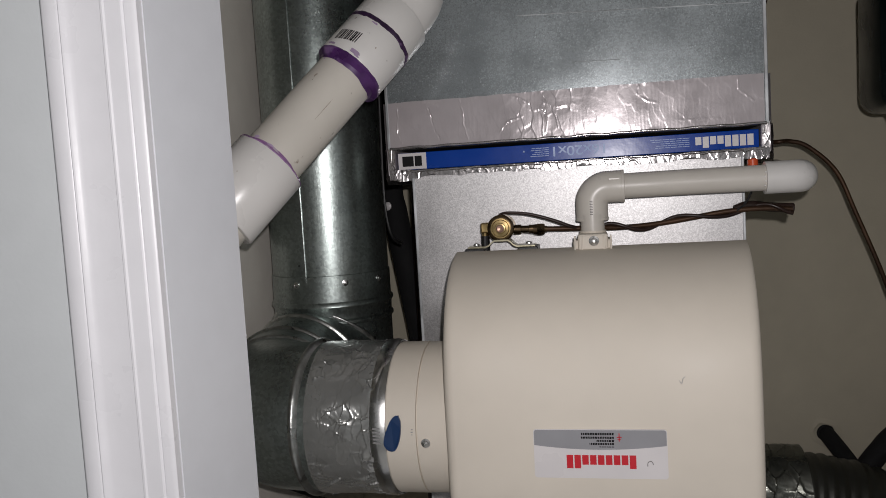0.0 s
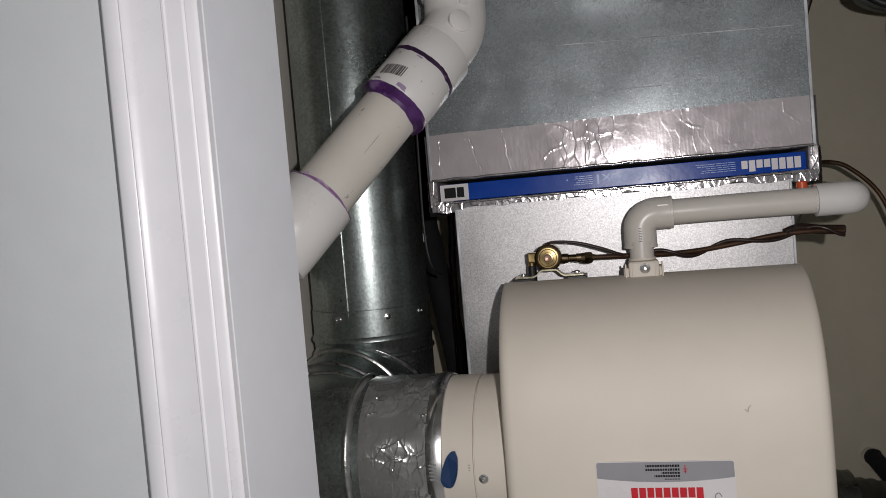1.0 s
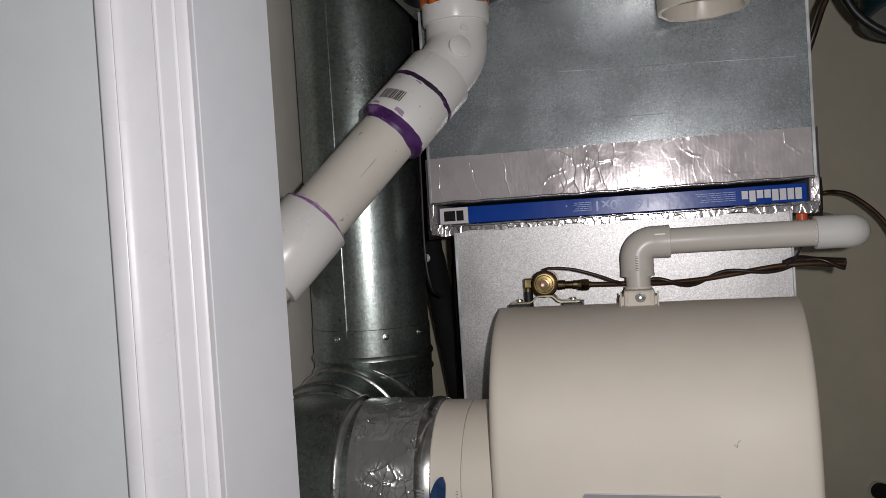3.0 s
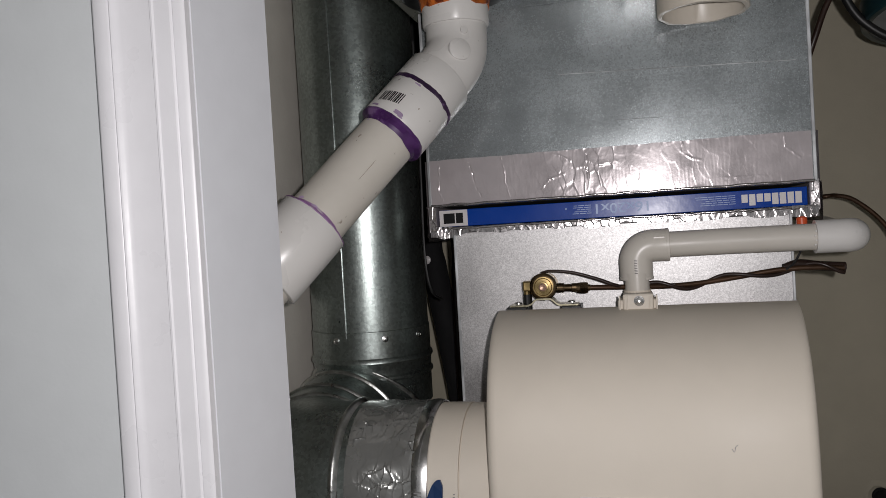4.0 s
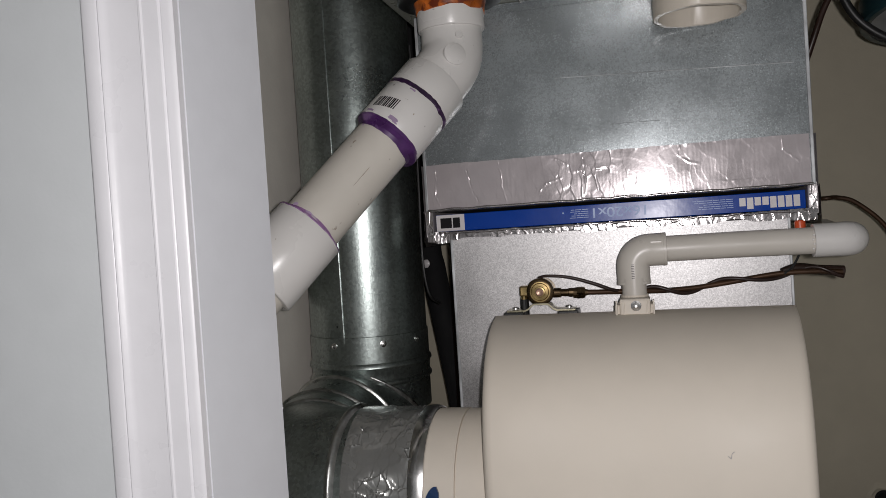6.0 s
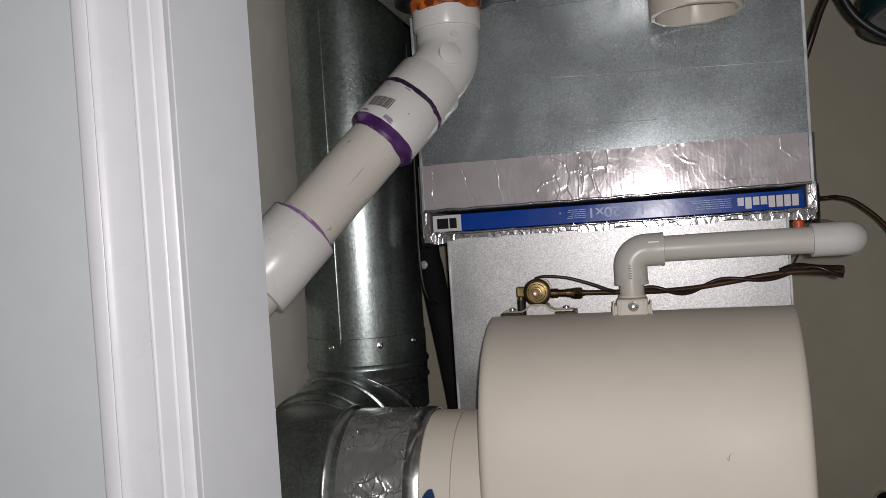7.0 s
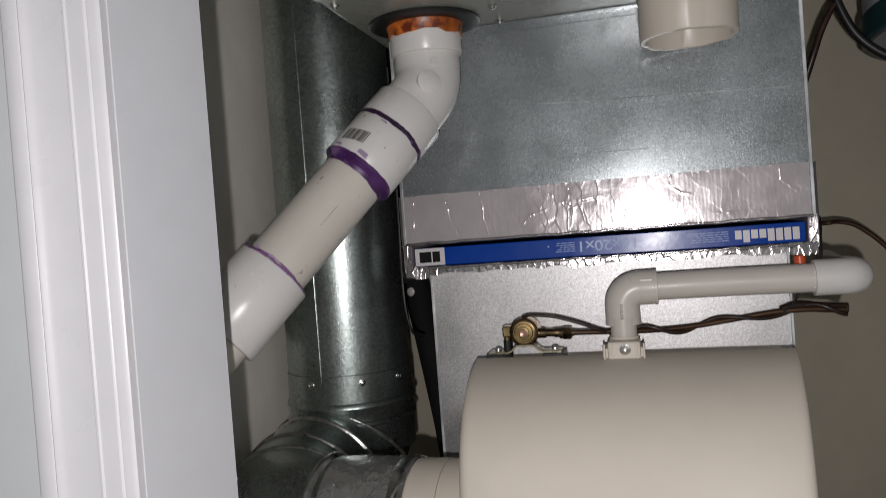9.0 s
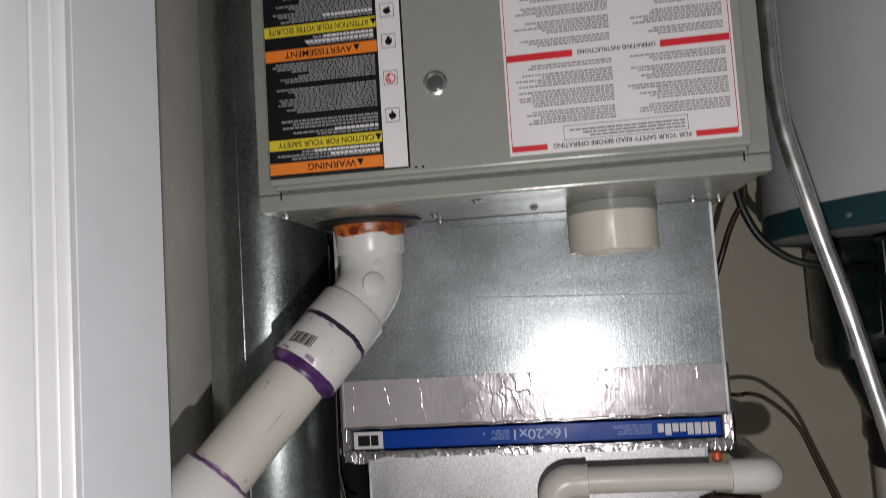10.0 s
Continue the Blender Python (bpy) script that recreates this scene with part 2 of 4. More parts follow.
def sweep(line, radius, seg=20, cap=True, squash=1.0):
    """A tube along a line of points. radius: a number, or one for each point."""
    line = [Vector(p) for p in line]
    rad = radius if isinstance(radius, (list, tuple)) else [radius] * len(line)
    bm = bmesh.new()
    t = (line[1] - line[0]).normalized()
    side = t.orthogonal().normalized()
    rings = []
    for i, p in enumerate(line):
        d = (line[min(i + 1, len(line) - 1)] - line[max(i - 1, 0)]).normalized()
        side = (side - d * side.dot(d)).normalized()
        up = d.cross(side)
        rings.append([bm.verts.new(p + rad[i] * (side * math.cos(2 * math.pi * k / seg) + up * squash * math.sin(2 * math.pi * k / seg))) for k in range(seg)])
    for a, b in zip(rings, rings[1:]):
        for k in range(seg):
            bm.faces.new((a[k], a[(k + 1) % seg], b[(k + 1) % seg], b[k]))
    if cap:
        bm.faces.new(rings[0][::-1])
        bm.faces.new(rings[-1])
    return bm


def extrude_profile(profile, z0, z1):
    """A moulding: (x, y) outline drawn up from z0 to z1."""
    bm = bmesh.new()
    a = [bm.verts.new((x, y, z0)) for x, y in profile]
    b = [bm.verts.new((x, y, z1)) for x, y in profile]
    k = len(a)
    for i in range(k):
        bm.faces.new((a[i], a[(i + 1) % k], b[(i + 1) % k], b[i]))
    bm.faces.new(a[::-1])
    bm.faces.new(b)
    return bm


def plate(rects, y, thick=0.0003):
    """Thin printed patches facing the hall: (x0, z0, x1, z1) each."""
    bm = bmesh.new()
    for x0, z0, x1, z1 in rects:
        v = [bm.verts.new((x, yy, z)) for yy in (y, y + thick) for x, z in ((x0, z0), (x1, z0), (x1, z1), (x0, z1))]
        for f in ((0, 1, 2, 3), (4, 5, 6, 7), (0, 1, 5, 4), (1, 2, 6, 5), (2, 3, 7, 6), (3, 0, 4, 7)):
            bm.faces.new([v[i] for i in f])
    return bm


def lettering(name, words, x0, x1, z, height, y, mat, parent):
    """Words in the built-in font, fitted between x0 and x1 with capitals of that height, standing on z."""
    c = bpy.data.curves.new(name, "FONT")
    c.body, c.offset = words, 0.009
    tmp = bpy.data.objects.new("tmp", c)
    scene.collection.objects.link(tmp)
    bpy.context.view_layer.update()
    me = bpy.data.meshes.new_from_object(tmp.evaluated_get(bpy.context.evaluated_depsgraph_get()))
    bpy.data.objects.remove(tmp)
    xs = [v.co.x for v in me.vertices]
    ys = [v.co.y for v in me.vertices]
    w, lo = max(xs) - min(xs), min(xs)
    for v in me.vertices:
        v.co = Vector((x0 + (v.co.x - lo) / w * (x1 - x0), y, z + v.co.y / 0.69 * height))
    me.materials.clear()
    me.materials.append(mat)
    ob = new(name, me)
    ob.parent = parent
    ob.matrix_parent_inverse = parent.matrix_world.inverted()
    return ob


def print_lines(rng, x0, x1, z0, z1, pitch, ragged=0.3, word=(0.003, 0.011), fill=0.62):
    """Rows of word-sized bars for small print that cannot be read. Ragged at the right-hand end."""
    rects = []
    z = z1 - pitch
    while z >= z0 - 1e-6:
        end = x1 - rng.random() * ragged * (x1 - x0)
        x = x0
        while x < end - word[0]:
            w = min(rng.uniform(*word), end - x)
            rects.append((x, z, x + w, z + pitch * fill))
            x += w + 0.0008
        z -= pitch
    return rects


def block_word(x0, x1, z0, z1, n, tall=()):
    """A row of plain blocks in place of a trade mark."""
    w = (x1 - x0) / n
    return [(x0 + i * w + w * 0.1, z0, x0 + (i + 1) * w - w * 0.08, z1 if i in tall else z0 + (z1 - z0) * 0.72) for i in range(n)]


def screw(name, at, direction, r, parent, mat=None):
    """A slotted hexagon-washer screw head."""
    head = lathe([(r * 1.25, 0), (r * 1.25, r * 0.25), (r * 0.85, r * 0.35), (r * 0.8, r * 0.8), (r * 0.3, r * 0.95), (r * 0.28, r * 0.7), (0, r * 0.7)], at, direction, 12)
    return part(name, head, mat or M_STEEL, parent, smooth=False)


# ---- setting ----
JX, WY = 0.2446, 0.595          # jamb face, hall side of the front wall
OPEN_L, HEAD = -0.62, 2.03     # other side and head of the doorway
HALL = (-1.3, 1.5, -1.3)       # hall: left, right, rear
BACK, RIGHT, LEFT = 1.455, 0.425, -1.0
JIN = 0.669                    # closet side of the jamb
CEIL = 2.44


def structure(name, bm, mat, label, category):
    return tagged(part(name, bm, mat, smooth=name == "door_trim"), label, category, kind="structure")


structure("floor", box((HALL[0] - 0.1, HALL[2] - 0.1, -0.1), (HALL[1] + 0.1, BACK + 0.12, 0)), M_FLOOR, "plain grey concrete floor under hall and closet", "floor")
structure("ceiling", box((HALL[0] - 0.1, HALL[2] - 0.1, CEIL), (HALL[1] + 0.1, BACK + 0.12, CEIL + 0.1)), M_CEIL, "flat white painted ceiling above", "ceiling")
structure("wall_front", merge(
    box((JX + 0.026, WY, 0), (HALL[1], JIN - 0.004, CEIL)),
    box((HALL[0], WY, 0), (OPEN_L - 0.018, JIN - 0.004, CEIL)),
    box((OPEN_L - 0.018, WY, HEAD + 0.018), (JX + 0.026, JIN - 0.004, CEIL))), M_WALL, "smooth pale grey painted hall wall around the closet doorway", "wall")
structure("wall_right", box((RIGHT, JIN - 0.004, 0), (RIGHT + 0.1, BACK, CEIL)), M_CLOSET_LIT, "beige painted side wall inside the closet, lightened for torchlight", "wall")
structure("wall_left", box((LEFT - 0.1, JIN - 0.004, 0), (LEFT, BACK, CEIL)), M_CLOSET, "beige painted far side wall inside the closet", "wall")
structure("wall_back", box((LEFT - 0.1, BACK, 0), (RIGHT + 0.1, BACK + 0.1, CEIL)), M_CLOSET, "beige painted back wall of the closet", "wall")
structure("wall_hall_rear", box((HALL[0], HALL[2] - 0.1, 0), (HALL[1], HALL[2], CEIL)), M_WALL, "plain pale grey painted rear hall wall", "wall")
structure("wall_hall_left", box((HALL[0] - 0.1, HALL[2] - 0.1, 0), (HALL[0], WY + 0.09, CEIL)), M_WALL, "plain pale grey painted hall side wall", "wall")
structure("wall_hall_right", box((HALL[1], HALL[2] - 0.1, 0), (HALL[1] + 0.1, WY + 0.09, CEIL)), M_WALL, "plain pale grey painted hall end wall", "wall")

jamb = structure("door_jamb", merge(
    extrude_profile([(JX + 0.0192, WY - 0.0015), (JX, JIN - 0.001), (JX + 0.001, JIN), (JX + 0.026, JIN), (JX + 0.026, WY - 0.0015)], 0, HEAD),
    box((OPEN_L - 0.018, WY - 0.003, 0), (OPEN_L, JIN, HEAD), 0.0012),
    box((OPEN_L - 0.018, WY - 0.003, HEAD + 0.0005), (JX + 0.026, JIN, HEAD + 0.018), 0.0012)), M_JAMB_SHADE, "white painted wooden door jamb with grazing shade in its colour", "door jamb")



for x, y, z in ((0.2566, 0.626, 1.423), (0.2450, 0.6680, 1.4485)):
    part("paint_speck", lathe([(0.0010, -0.0004), (0.0008, 0.0004), (0, 0.0006)], (x, y, z), (-1, -0.25, 0), 9), M_TRIM, jamb, smooth=True)


def casing_profile(inner, way):
    """Colonial moulding, from its thin inner edge to its thick outer edge."""
    prof = [(0, 0.000), (0, 0.0080), (0.0010, 0.0090), (0.0030, 0.0094), (0.0066, 0.0100), (0.0074, 0.0100), (0.0080, 0.0094), (0.0086, 0.0096), (0.0094, 0.0108), (0.0200, 0.0112),
            (0.0210, 0.0122), (0.0222, 0.0122), (0.0230, 0.0114), (0.028, 0.0113), (0.036, 0.0120), (0.0425, 0.0134), (0.0455, 0.0146), (0.0470, 0.0162), (0.0482, 0.0166), (0.0492, 0.0160),
            (0.0505, 0.0170), (0.0590, 0.0172), (0.0606, 0.0164), (0.0618, 0.0140), (0.0630, 0.0060), (0.0645, 0.0034), (0.0680, 0.0012), (0.0720, 0.0)]
    return [(inner + way * a * 1.08, WY - d) for a, d in prof]


structure("door_trim", merge(
    extrude_profile(casing_profile(JX + 0.0200, 1), 0, HEAD + 0.07),
    extrude_profile(casing_profile(OPEN_L - 0.0125, -1), 0, HEAD + 0.07),
    box((OPEN_L - 0.012, WY - 0.014, HEAD + 0.0125), (JX + 0.0185, WY, HEAD + 0.07), 0.003)), M_TRIM, "glossy white moulded door casing", "door trim")

# ---- furnace ----
FW, FTOP, DOORY, BODYY = 0.2215, 1.071, 0.781, 0.807
furnace = thing("furnace", (0, 1.1, 0), "grey-green enamelled furnace cabinet covered with warning labels", "furnace")
part("body", box((-FW, BODYY, 0), (FW, 1.44, FTOP), 0.003, 3), M_CABINET, furnace)
part("upper_door", merge(box((-0.2035, DOORY, 0.56), (0.2035, BODYY - 0.0005, 1.0525), 0.0025, 3),
                         box((-0.2, DOORY + 0.008, 1.051), (0.2, BODYY - 0.0005, 1.0555), 0.001)), M_CABINET, furnace)
part("lower_door", box((-0.2035, DOORY, 0.09), (0.2035, BODYY - 0.0005, 0.555), 0.0025, 3), M_CABINET, furnace)
part("top_rail", merge(box((-FW - 0.001, BODYY - 0.004, 1.0565), (FW + 0.001, BODYY + 0.02, FTOP + 0.0012), 0.0025, 3),
                       box((0.2045, BODYY - 0.003, 0.05), (FW + 0.0008, BODYY + 0.02, 1.056), 0.0015),
                       box((-FW - 0.0008, BODYY - 0.003, 0.05), (-0.2045, BODYY + 0.02, 1.056), 0.0015)), M_CABINET, furnace, "rolled cabinet edge", smooth=False)
# Near-black slips stand in for the shade inside the two notches.
for sx in (-0.2005, 0.2005):
    part("notch", box((sx - 0.0006, BODYY - 0.0048, 1.0545), (sx + 0.0006, BODYY - 0.0038, 1.0625)), M_DARK, furnace)
for x, y in ((0.21, 0.842), (0.028, 0.838), (-0.022, 0.925), (0.079, 0.917), (-0.2135, 0.977), (0.082, 0.975), (-0.185, 0.965)):
    screw("screw", (x, y, FTOP + 0.0005), (0, 0, 1), 0.0036, furnace)
# Near-black dots in place of the shade in small dimples.
for x in (0.072, 0.066):
    part("dimple", lathe([(0.0012, 0), (0.0008, 0.0006), (0, 0.0006)], (x, DOORY, 1.047), (0, -1, 0), 10), M_DARK, furnace)
for x in (-0.1005, 0.105):
    part("crease", box((x - 0.03, BODYY - 0.0048, 1.0668), (x + 0.03, BODYY - 0.0038, 1.0676)), M_CABINET, furnace)
glass = part("sight_glass", lathe([(0.0105, 0), (0.0105, 0.0018), (0.0088, 0.0026), (0.0082, 0.001), (0, 0.0008)], (0.051, DOORY + 0.0002, 0.976), (0, -1, 0), 32), M_STEEL, furnace, "steel rimmed sight glass", True)
part("lens", lathe([(0.0081, 0), (0.006, 0.0012), (0, 0.0016)], (0.051, DOORY - 0.0003, 0.976), (0, -1, 0), 24), M_GLASS, glass, smooth=True)

rng = random.Random(7)
LY = DOORY - 0.0004
warning = part("warning_label", plate([(0.0995, 0.72, 0.2015, 1.0455)], LY), M_INK, furnace, "black warning label with orange and yellow bands")
part("white_strip", plate([(0.0785, 0.72, 0.0993, 1.0455)], LY - 0.0002), M_WHITE, warning)
part("strip_edge", plate([(0.0768, 0.72, 0.0784, 1.0470)], LY), M_INK, warning)
part("label_edge", plate([(0.0786, 1.0457, 0.2015, 1.0472)], LY), M_INK, warning)
for z0, z1, mat, words, x0, x1 in ((1.0335, 1.0435, M_ORANGEINK, "WARNING", 0.124, 0.167), (1.0130, 1.0222, M_YELLOW, "CAUTION FOR YOUR SAFETY", 0.107, 0.193),
                                   (0.9325, 0.9425, M_ORANGEINK, "AVERTISSEMENT", 0.122, 0.183), (0.9110, 0.9205, M_YELLOW, "ATTENTION POUR VOTRE SECURITE", 0.106, 0.197),
                                   (0.829, 0.839, M_ORANGEINK, "WARNING", 0.124, 0.167)):
    part("band", plate([(0.1000, z0, 0.2012, z1)], LY - 0.0003), mat, warning)
    lettering("band_text", words, x0, x1, z0 + 0.0021, z1 - z0 - 0.0042, LY - 0.0006, M_INK, warning)
    tri = bmesh.new()
    tri.faces.new([tri.verts.new((x0 - 0.0035 + dx, LY - 0.0006, z0 + 0.0016 + dz)) for dx, dz in ((-0.0035, 0), (0.0025, 0), (-0.0005, 0.006))])
    part("hazard_sign", tri, M_INK, warning)
lines = []
for z0, z1, p, rag in ((1.0235, 1.0325, 0.0034, 0.45), (1.006, 1.012, 0.003, 0.6), (0.9955, 1.005, 0.0034, 0.2), (0.966, 0.991, 0.0027, 0.3), (0.9445, 0.9635, 0.0027, 0.35), (0.922, 0.9315, 0.0034, 0.45), (0.84, 0.9095, 0.0028, 0.3)):
    lines += print_lines(rng, 0.1025, 0.196, z0, z1, p * 0.85, rag, (0.0018, 0.0052), 0.56)
part("small_print", plate(lines, LY - 0.0003), M_GREYINK, warning)
for z in (1.0300, 1.0262, 1.0085, 0.9290, 0.9252, 0.9065):
    part("bold_print", plate(print_lines(rng, 0.1025, 0.165, z - 0.0026, z, 0.0026, 0.35, (0.002, 0.004), 0.8), LY - 0.0006), M_WHITE, warning)
for k, z in enumerate((0.8745, 0.907, 0.9345, 0.967, 1.0)):
    ink = M_REDINK if z == 0.967 else M_INK
    s = 0.0062
    part("pictogram_border", plate([(0.0895 - s, z - s, 0.0895 - s + 0.0005, z + s), (0.0895 + s - 0.0005, z - s, 0.0895 + s, z + s), (0.0895 - s, z - s, 0.0895 + s, z - s + 0.0005), (0.0895 - s, z + s - 0.0005, 0.0895 + s, z + s)], LY - 0.0004), M_SMALLINK, warning)
    shapes = [lathe([(0.0030, 0), (0.0030, 0.0002), (0, 0.0002)] if ink is M_INK else [(0.0046, 0), (0.0046, 0.0002), (0.0036, 0.0002), (0.0036, 0)], (0.0895, LY - 0.0004, z + 0.0008), (0, -1, 0), 14)]
    for j in range(4):
        a = rng.random() * 6.3
        px, pz = 0.0895 + 0.0026 * math.cos(a), z + 0.0026 * math.sin(a)
        shapes.append(plate([(px - 0.0006, pz - 0.0014, px + 0.0007, pz + 0.0013)], LY - 0.0005))
    part("pictogram", merge(*shapes), ink, warning)

safety = part("safety_label", plate([(-0.1955, 0.74, -0.0085, 1.0455)], LY), M_WHITE, furnace, "white operating label with red bars")
bx = (-0.1935, -0.0105)
for x in (bx[0], bx[1] - 0.0006):
    part("red_border", plate([(x, 0.745, x + 0.0006, 1.0425)], LY - 0.0002), M_REDINK, safety)
for x0, x1, z0, z1 in ((-0.1925, -0.160, 1.0375, 1.0425), (-0.040, -0.0112, 1.0375, 1.0425), (-0.1925, -0.1375, 0.9595, 0.9655), (-0.066, -0.0112, 0.9595, 0.9655)):
    part("red_bar", plate([(x0, z0, x1, z1)], LY - 0.0003), M_REDINK, safety)
lettering("heading", "FOR YOUR SAFETY READ BEFORE OPERATING", -0.156, -0.045, 1.0380, 0.0038, LY - 0.0004, M_INK, safety)
lettering("heading", "OPERATING INSTRUCTIONS", -0.134, -0.070, 0.9605, 0.0036, LY - 0.0004, M_INK, safety)
part("text_frame", plate([(-0.1545, 1.0235, -0.054, 1.0239), (-0.1545, 1.0355, -0.054, 1.0359), (-0.1545, 1.0235, -0.1541, 1.0359), (-0.0544, 1.0235, -0.054, 1.0359)], LY - 0.0003), M_SMALLINK, safety)
lines = print_lines(rng, -0.152, -0.057, 1.0245, 1.0352, 0.0027, 0.2, (0.003, 0.008), 0.42)
for col in ((-0.1885, -0.108), (-0.0975, -0.0155)):
    z = 1.0215
    for rows in (4, 6, 5, 3) if col[0] < -0.1 else (5, 6, 5, 2):
        h = rows * 0.00235
        lines += [(a + 0.0, b, c, d) for a, b, c, d in print_lines(rng, col[0], col[1], z - h, z, 0.00235, 0.30, (0.0012, 0.0048), 0.44)]
        z -= h + 0.0030
    z = 0.9555
    for rows in (3, 5, 4, 6, 5, 5):
        h = rows * 0.00235
        lines += print_lines(rng, col[0], col[1], z - h, z, 0.00235, 0.36, (0.0012, 0.0048), 0.44)
        z -= h + 0.0035
part("small_print", plate(lines, LY - 0.0003), M_SMALLINK, safety)
part("diagram", plate([(-0.1545, 0.906, -0.1175, 0.9066), (-0.1545, 0.9165, -0.1175, 0.9171), (-0.1545, 0.906, -0.1539, 0.917), (-0.1181, 0.906, -0.1175, 0.917), (-0.1425, 0.906, -0.1417, 0.915), (-0.130, 0.908, -0.1292, 0.915)], LY - 0.0004), M_INK, safety)

# ---- vent pipe: white plastic, from the furnace top into the side wall ----
P0, DIR = Vector((0.1435, 0.941, 1.130)), Vector((0.53, -0.49, 0.70)).normalized()
vent = thing("vent_pipe", (P0.x, P0.y, FTOP), "white plastic vent pipe with purple primer rings", "pipe")


def along(s):
    return P0 + DIR * s


def on_line(profile, base=0.0, seg=48):
    return lathe([(r, h) for r, h in profile], along(base), DIR, seg)


HUB = Vector((0.1535, 0.941, 0))
bend = [HUB + Vector((0, 0, 1.098))] + bezier(HUB + Vector((0, 0, 1.104)), HUB + Vector((0, 0, 1.132)), along(0.014), along(0.047), 18) + [along(0.068)]
part("elbow", sweep(bend, [0.0328] * len(bend), 48), M_PVCW, vent, "glossy white elbow", True)
part("elbow_hub", lathe([(0.0345, 0), (0.0358, 0.001), (0.0359, 0.0265), (0.0350, 0.0283), (0.0325, 0.0286)], (HUB.x, HUB.y, P0.z - 0.0525), (0, 0, 1), 48), M_PVCW, vent, smooth=True)
part("elbow_socket", on_line([(0.0326, 0.0500), (0.0366, 0.0502), (0.0371, 0.0510), (0.0371, 0.081), (0.0352, 0.0822), (0.030, 0.0822)]), M_PVCW, vent, smooth=True)
for x, z, r in ((0.146, 1.1450, 0.0118), (0.1545, 1.164, 0.0046), (0.140, 1.126, 0.0040)):
    i = min(range(1, len(bend) - 1), key=lambda n: abs(bend[n].z - z - 0.006))
    c, run = bend[i], (bend[i + 1] - bend[i - 1]).normalized()
    out = Vector((x - c.x, -math.sqrt(0.0328 ** 2 - (x - c.x) ** 2), 0))
    out = (out - run * out.dot(run)).normalized()
    part("mould_mark", lathe([(r, -0.0045), (r, 0.0002), (r * 0.95, 0.0006), (0, 0.0007)], c + Vector((0, 0, z - c.z)) + out * 0.0328, out, 28), M_PVCW, vent, smooth=True)
part("coupling", on_line([(0.0305, 0.0795), (0.0358, 0.0825), (0.0366, 0.084), (0.0366, 0.1305), (0.0355, 0.132), (0.0305, 0.1322)]), M_PVCW, vent, "white coupling", True)
ring = on_line([(0.0360, 0.0800), (0.03715, 0.0812), (0.03715, 0.0850), (0.0362, 0.0866)], seg=160)
for v in ring.verts:
    v.co += DIR * (noise.noise(v.co * 55) * 0.0016 + noise.noise(v.co * 190) * 0.0011)
part("primer_ring", ring, M_PURPLED, vent, "dark purple primer ring", True)
ring = on_line([(0.0362, 0.1300), (0.0370, 0.1312), (0.0367, 0.1345), (0.0318, 0.1378), (0.0306, 0.1425)], seg=160)
for v in ring.verts:
    v.co += DIR * (noise.noise(v.co * 45) * 0.0022 + noise.noise(v.co * 170) * 0.0007)
part("primer_ring", ring, M_PURPLE, vent, "smeared purple primer ring", True)
part("pipe_run", on_line([(0.0302, 0.12), (0.0302, 0.2), (0.0302, 0.28)]), M_PVC, vent, "cream white pipe run", True)
ring = on_line([(0.0300, 0.2515), (0.0306, 0.2530), (0.0307, 0.2548), (0.0362, 0.2552), (0.0368, 0.2562), (0.0364, 0.2572)], seg=160)
for v in ring.verts:
    v.co += DIR * (noise.noise(v.co * 60) * 0.0014 + noise.noise(v.co * 180) * 0.0006)
part("primer_ring", ring, M_PURPLE2, vent, "thin purple primer ring", True)
part("coupling", on_line([(0.0305, 0.255), (0.0358, 0.2555), (0.0366, 0.257), (0.0366, 0.3285), (0.0355, 0.330), (0.0305, 0.3305)]), M_PVCW, vent, "white coupling", True)
part("pipe_run", on_line([(0.0302, 0.31), (0.0302, 0.43), (0, 0.43)]), M_PVC, vent, smooth=True)
bars = bmesh.new()
face = (Vector((0, -1, -0.15)) - DIR * Vector((0, -1, -0.15)).dot(DIR)).normalized()
wide = DIR.cross(face)
for i in range(12):
    # a small printed bar code, wrapped on the coupling
    w0 = -0.0135 + i * 0.0021
    ww = 0.0010 + 0.0007 * ((i * 7) % 3) / 2
    loop = []
    for w, s in ((w0, 0.1075), (w0 + ww, 0.1075), (w0 + ww, 0.1205), (w0, 0.1205)):
        a = (w + 0.012) / 0.0366
        loop.append(bars.verts.new(along(s + w * 0.15) + 0.0369 * (face * math.cos(a) + wide * math.sin(a))))
    bars.faces.new(loop)
part("bar_code", bars, M_INK, vent)


def stain(s0, a0, long, wide_by, radius, seed):
    """A thin dried film on the pipe, with an uneven outline."""
    bm = bmesh.new()
    mid = bm.verts.new(along(s0) + radius * (face * math.cos(a0) + wide * math.sin(a0)))
    loop = []
    for k in range(26):
        b = 2 * math.pi * k / 26
        r = 0.75 + 0.55 * noise.noise((math.cos(b) * 1.6, math.sin(b) * 1.6, seed))
        a = a0 + wide_by * r * math.cos(b) / radius
        loop.append(bm.verts.new(along(s0 + long * r * math.sin(b)) + radius * (face * math.cos(a) + wide * math.sin(a))))
    for k in range(26):
        bm.faces.new((mid, loop[k], loop[(k + 1) % 26]))
    return bm


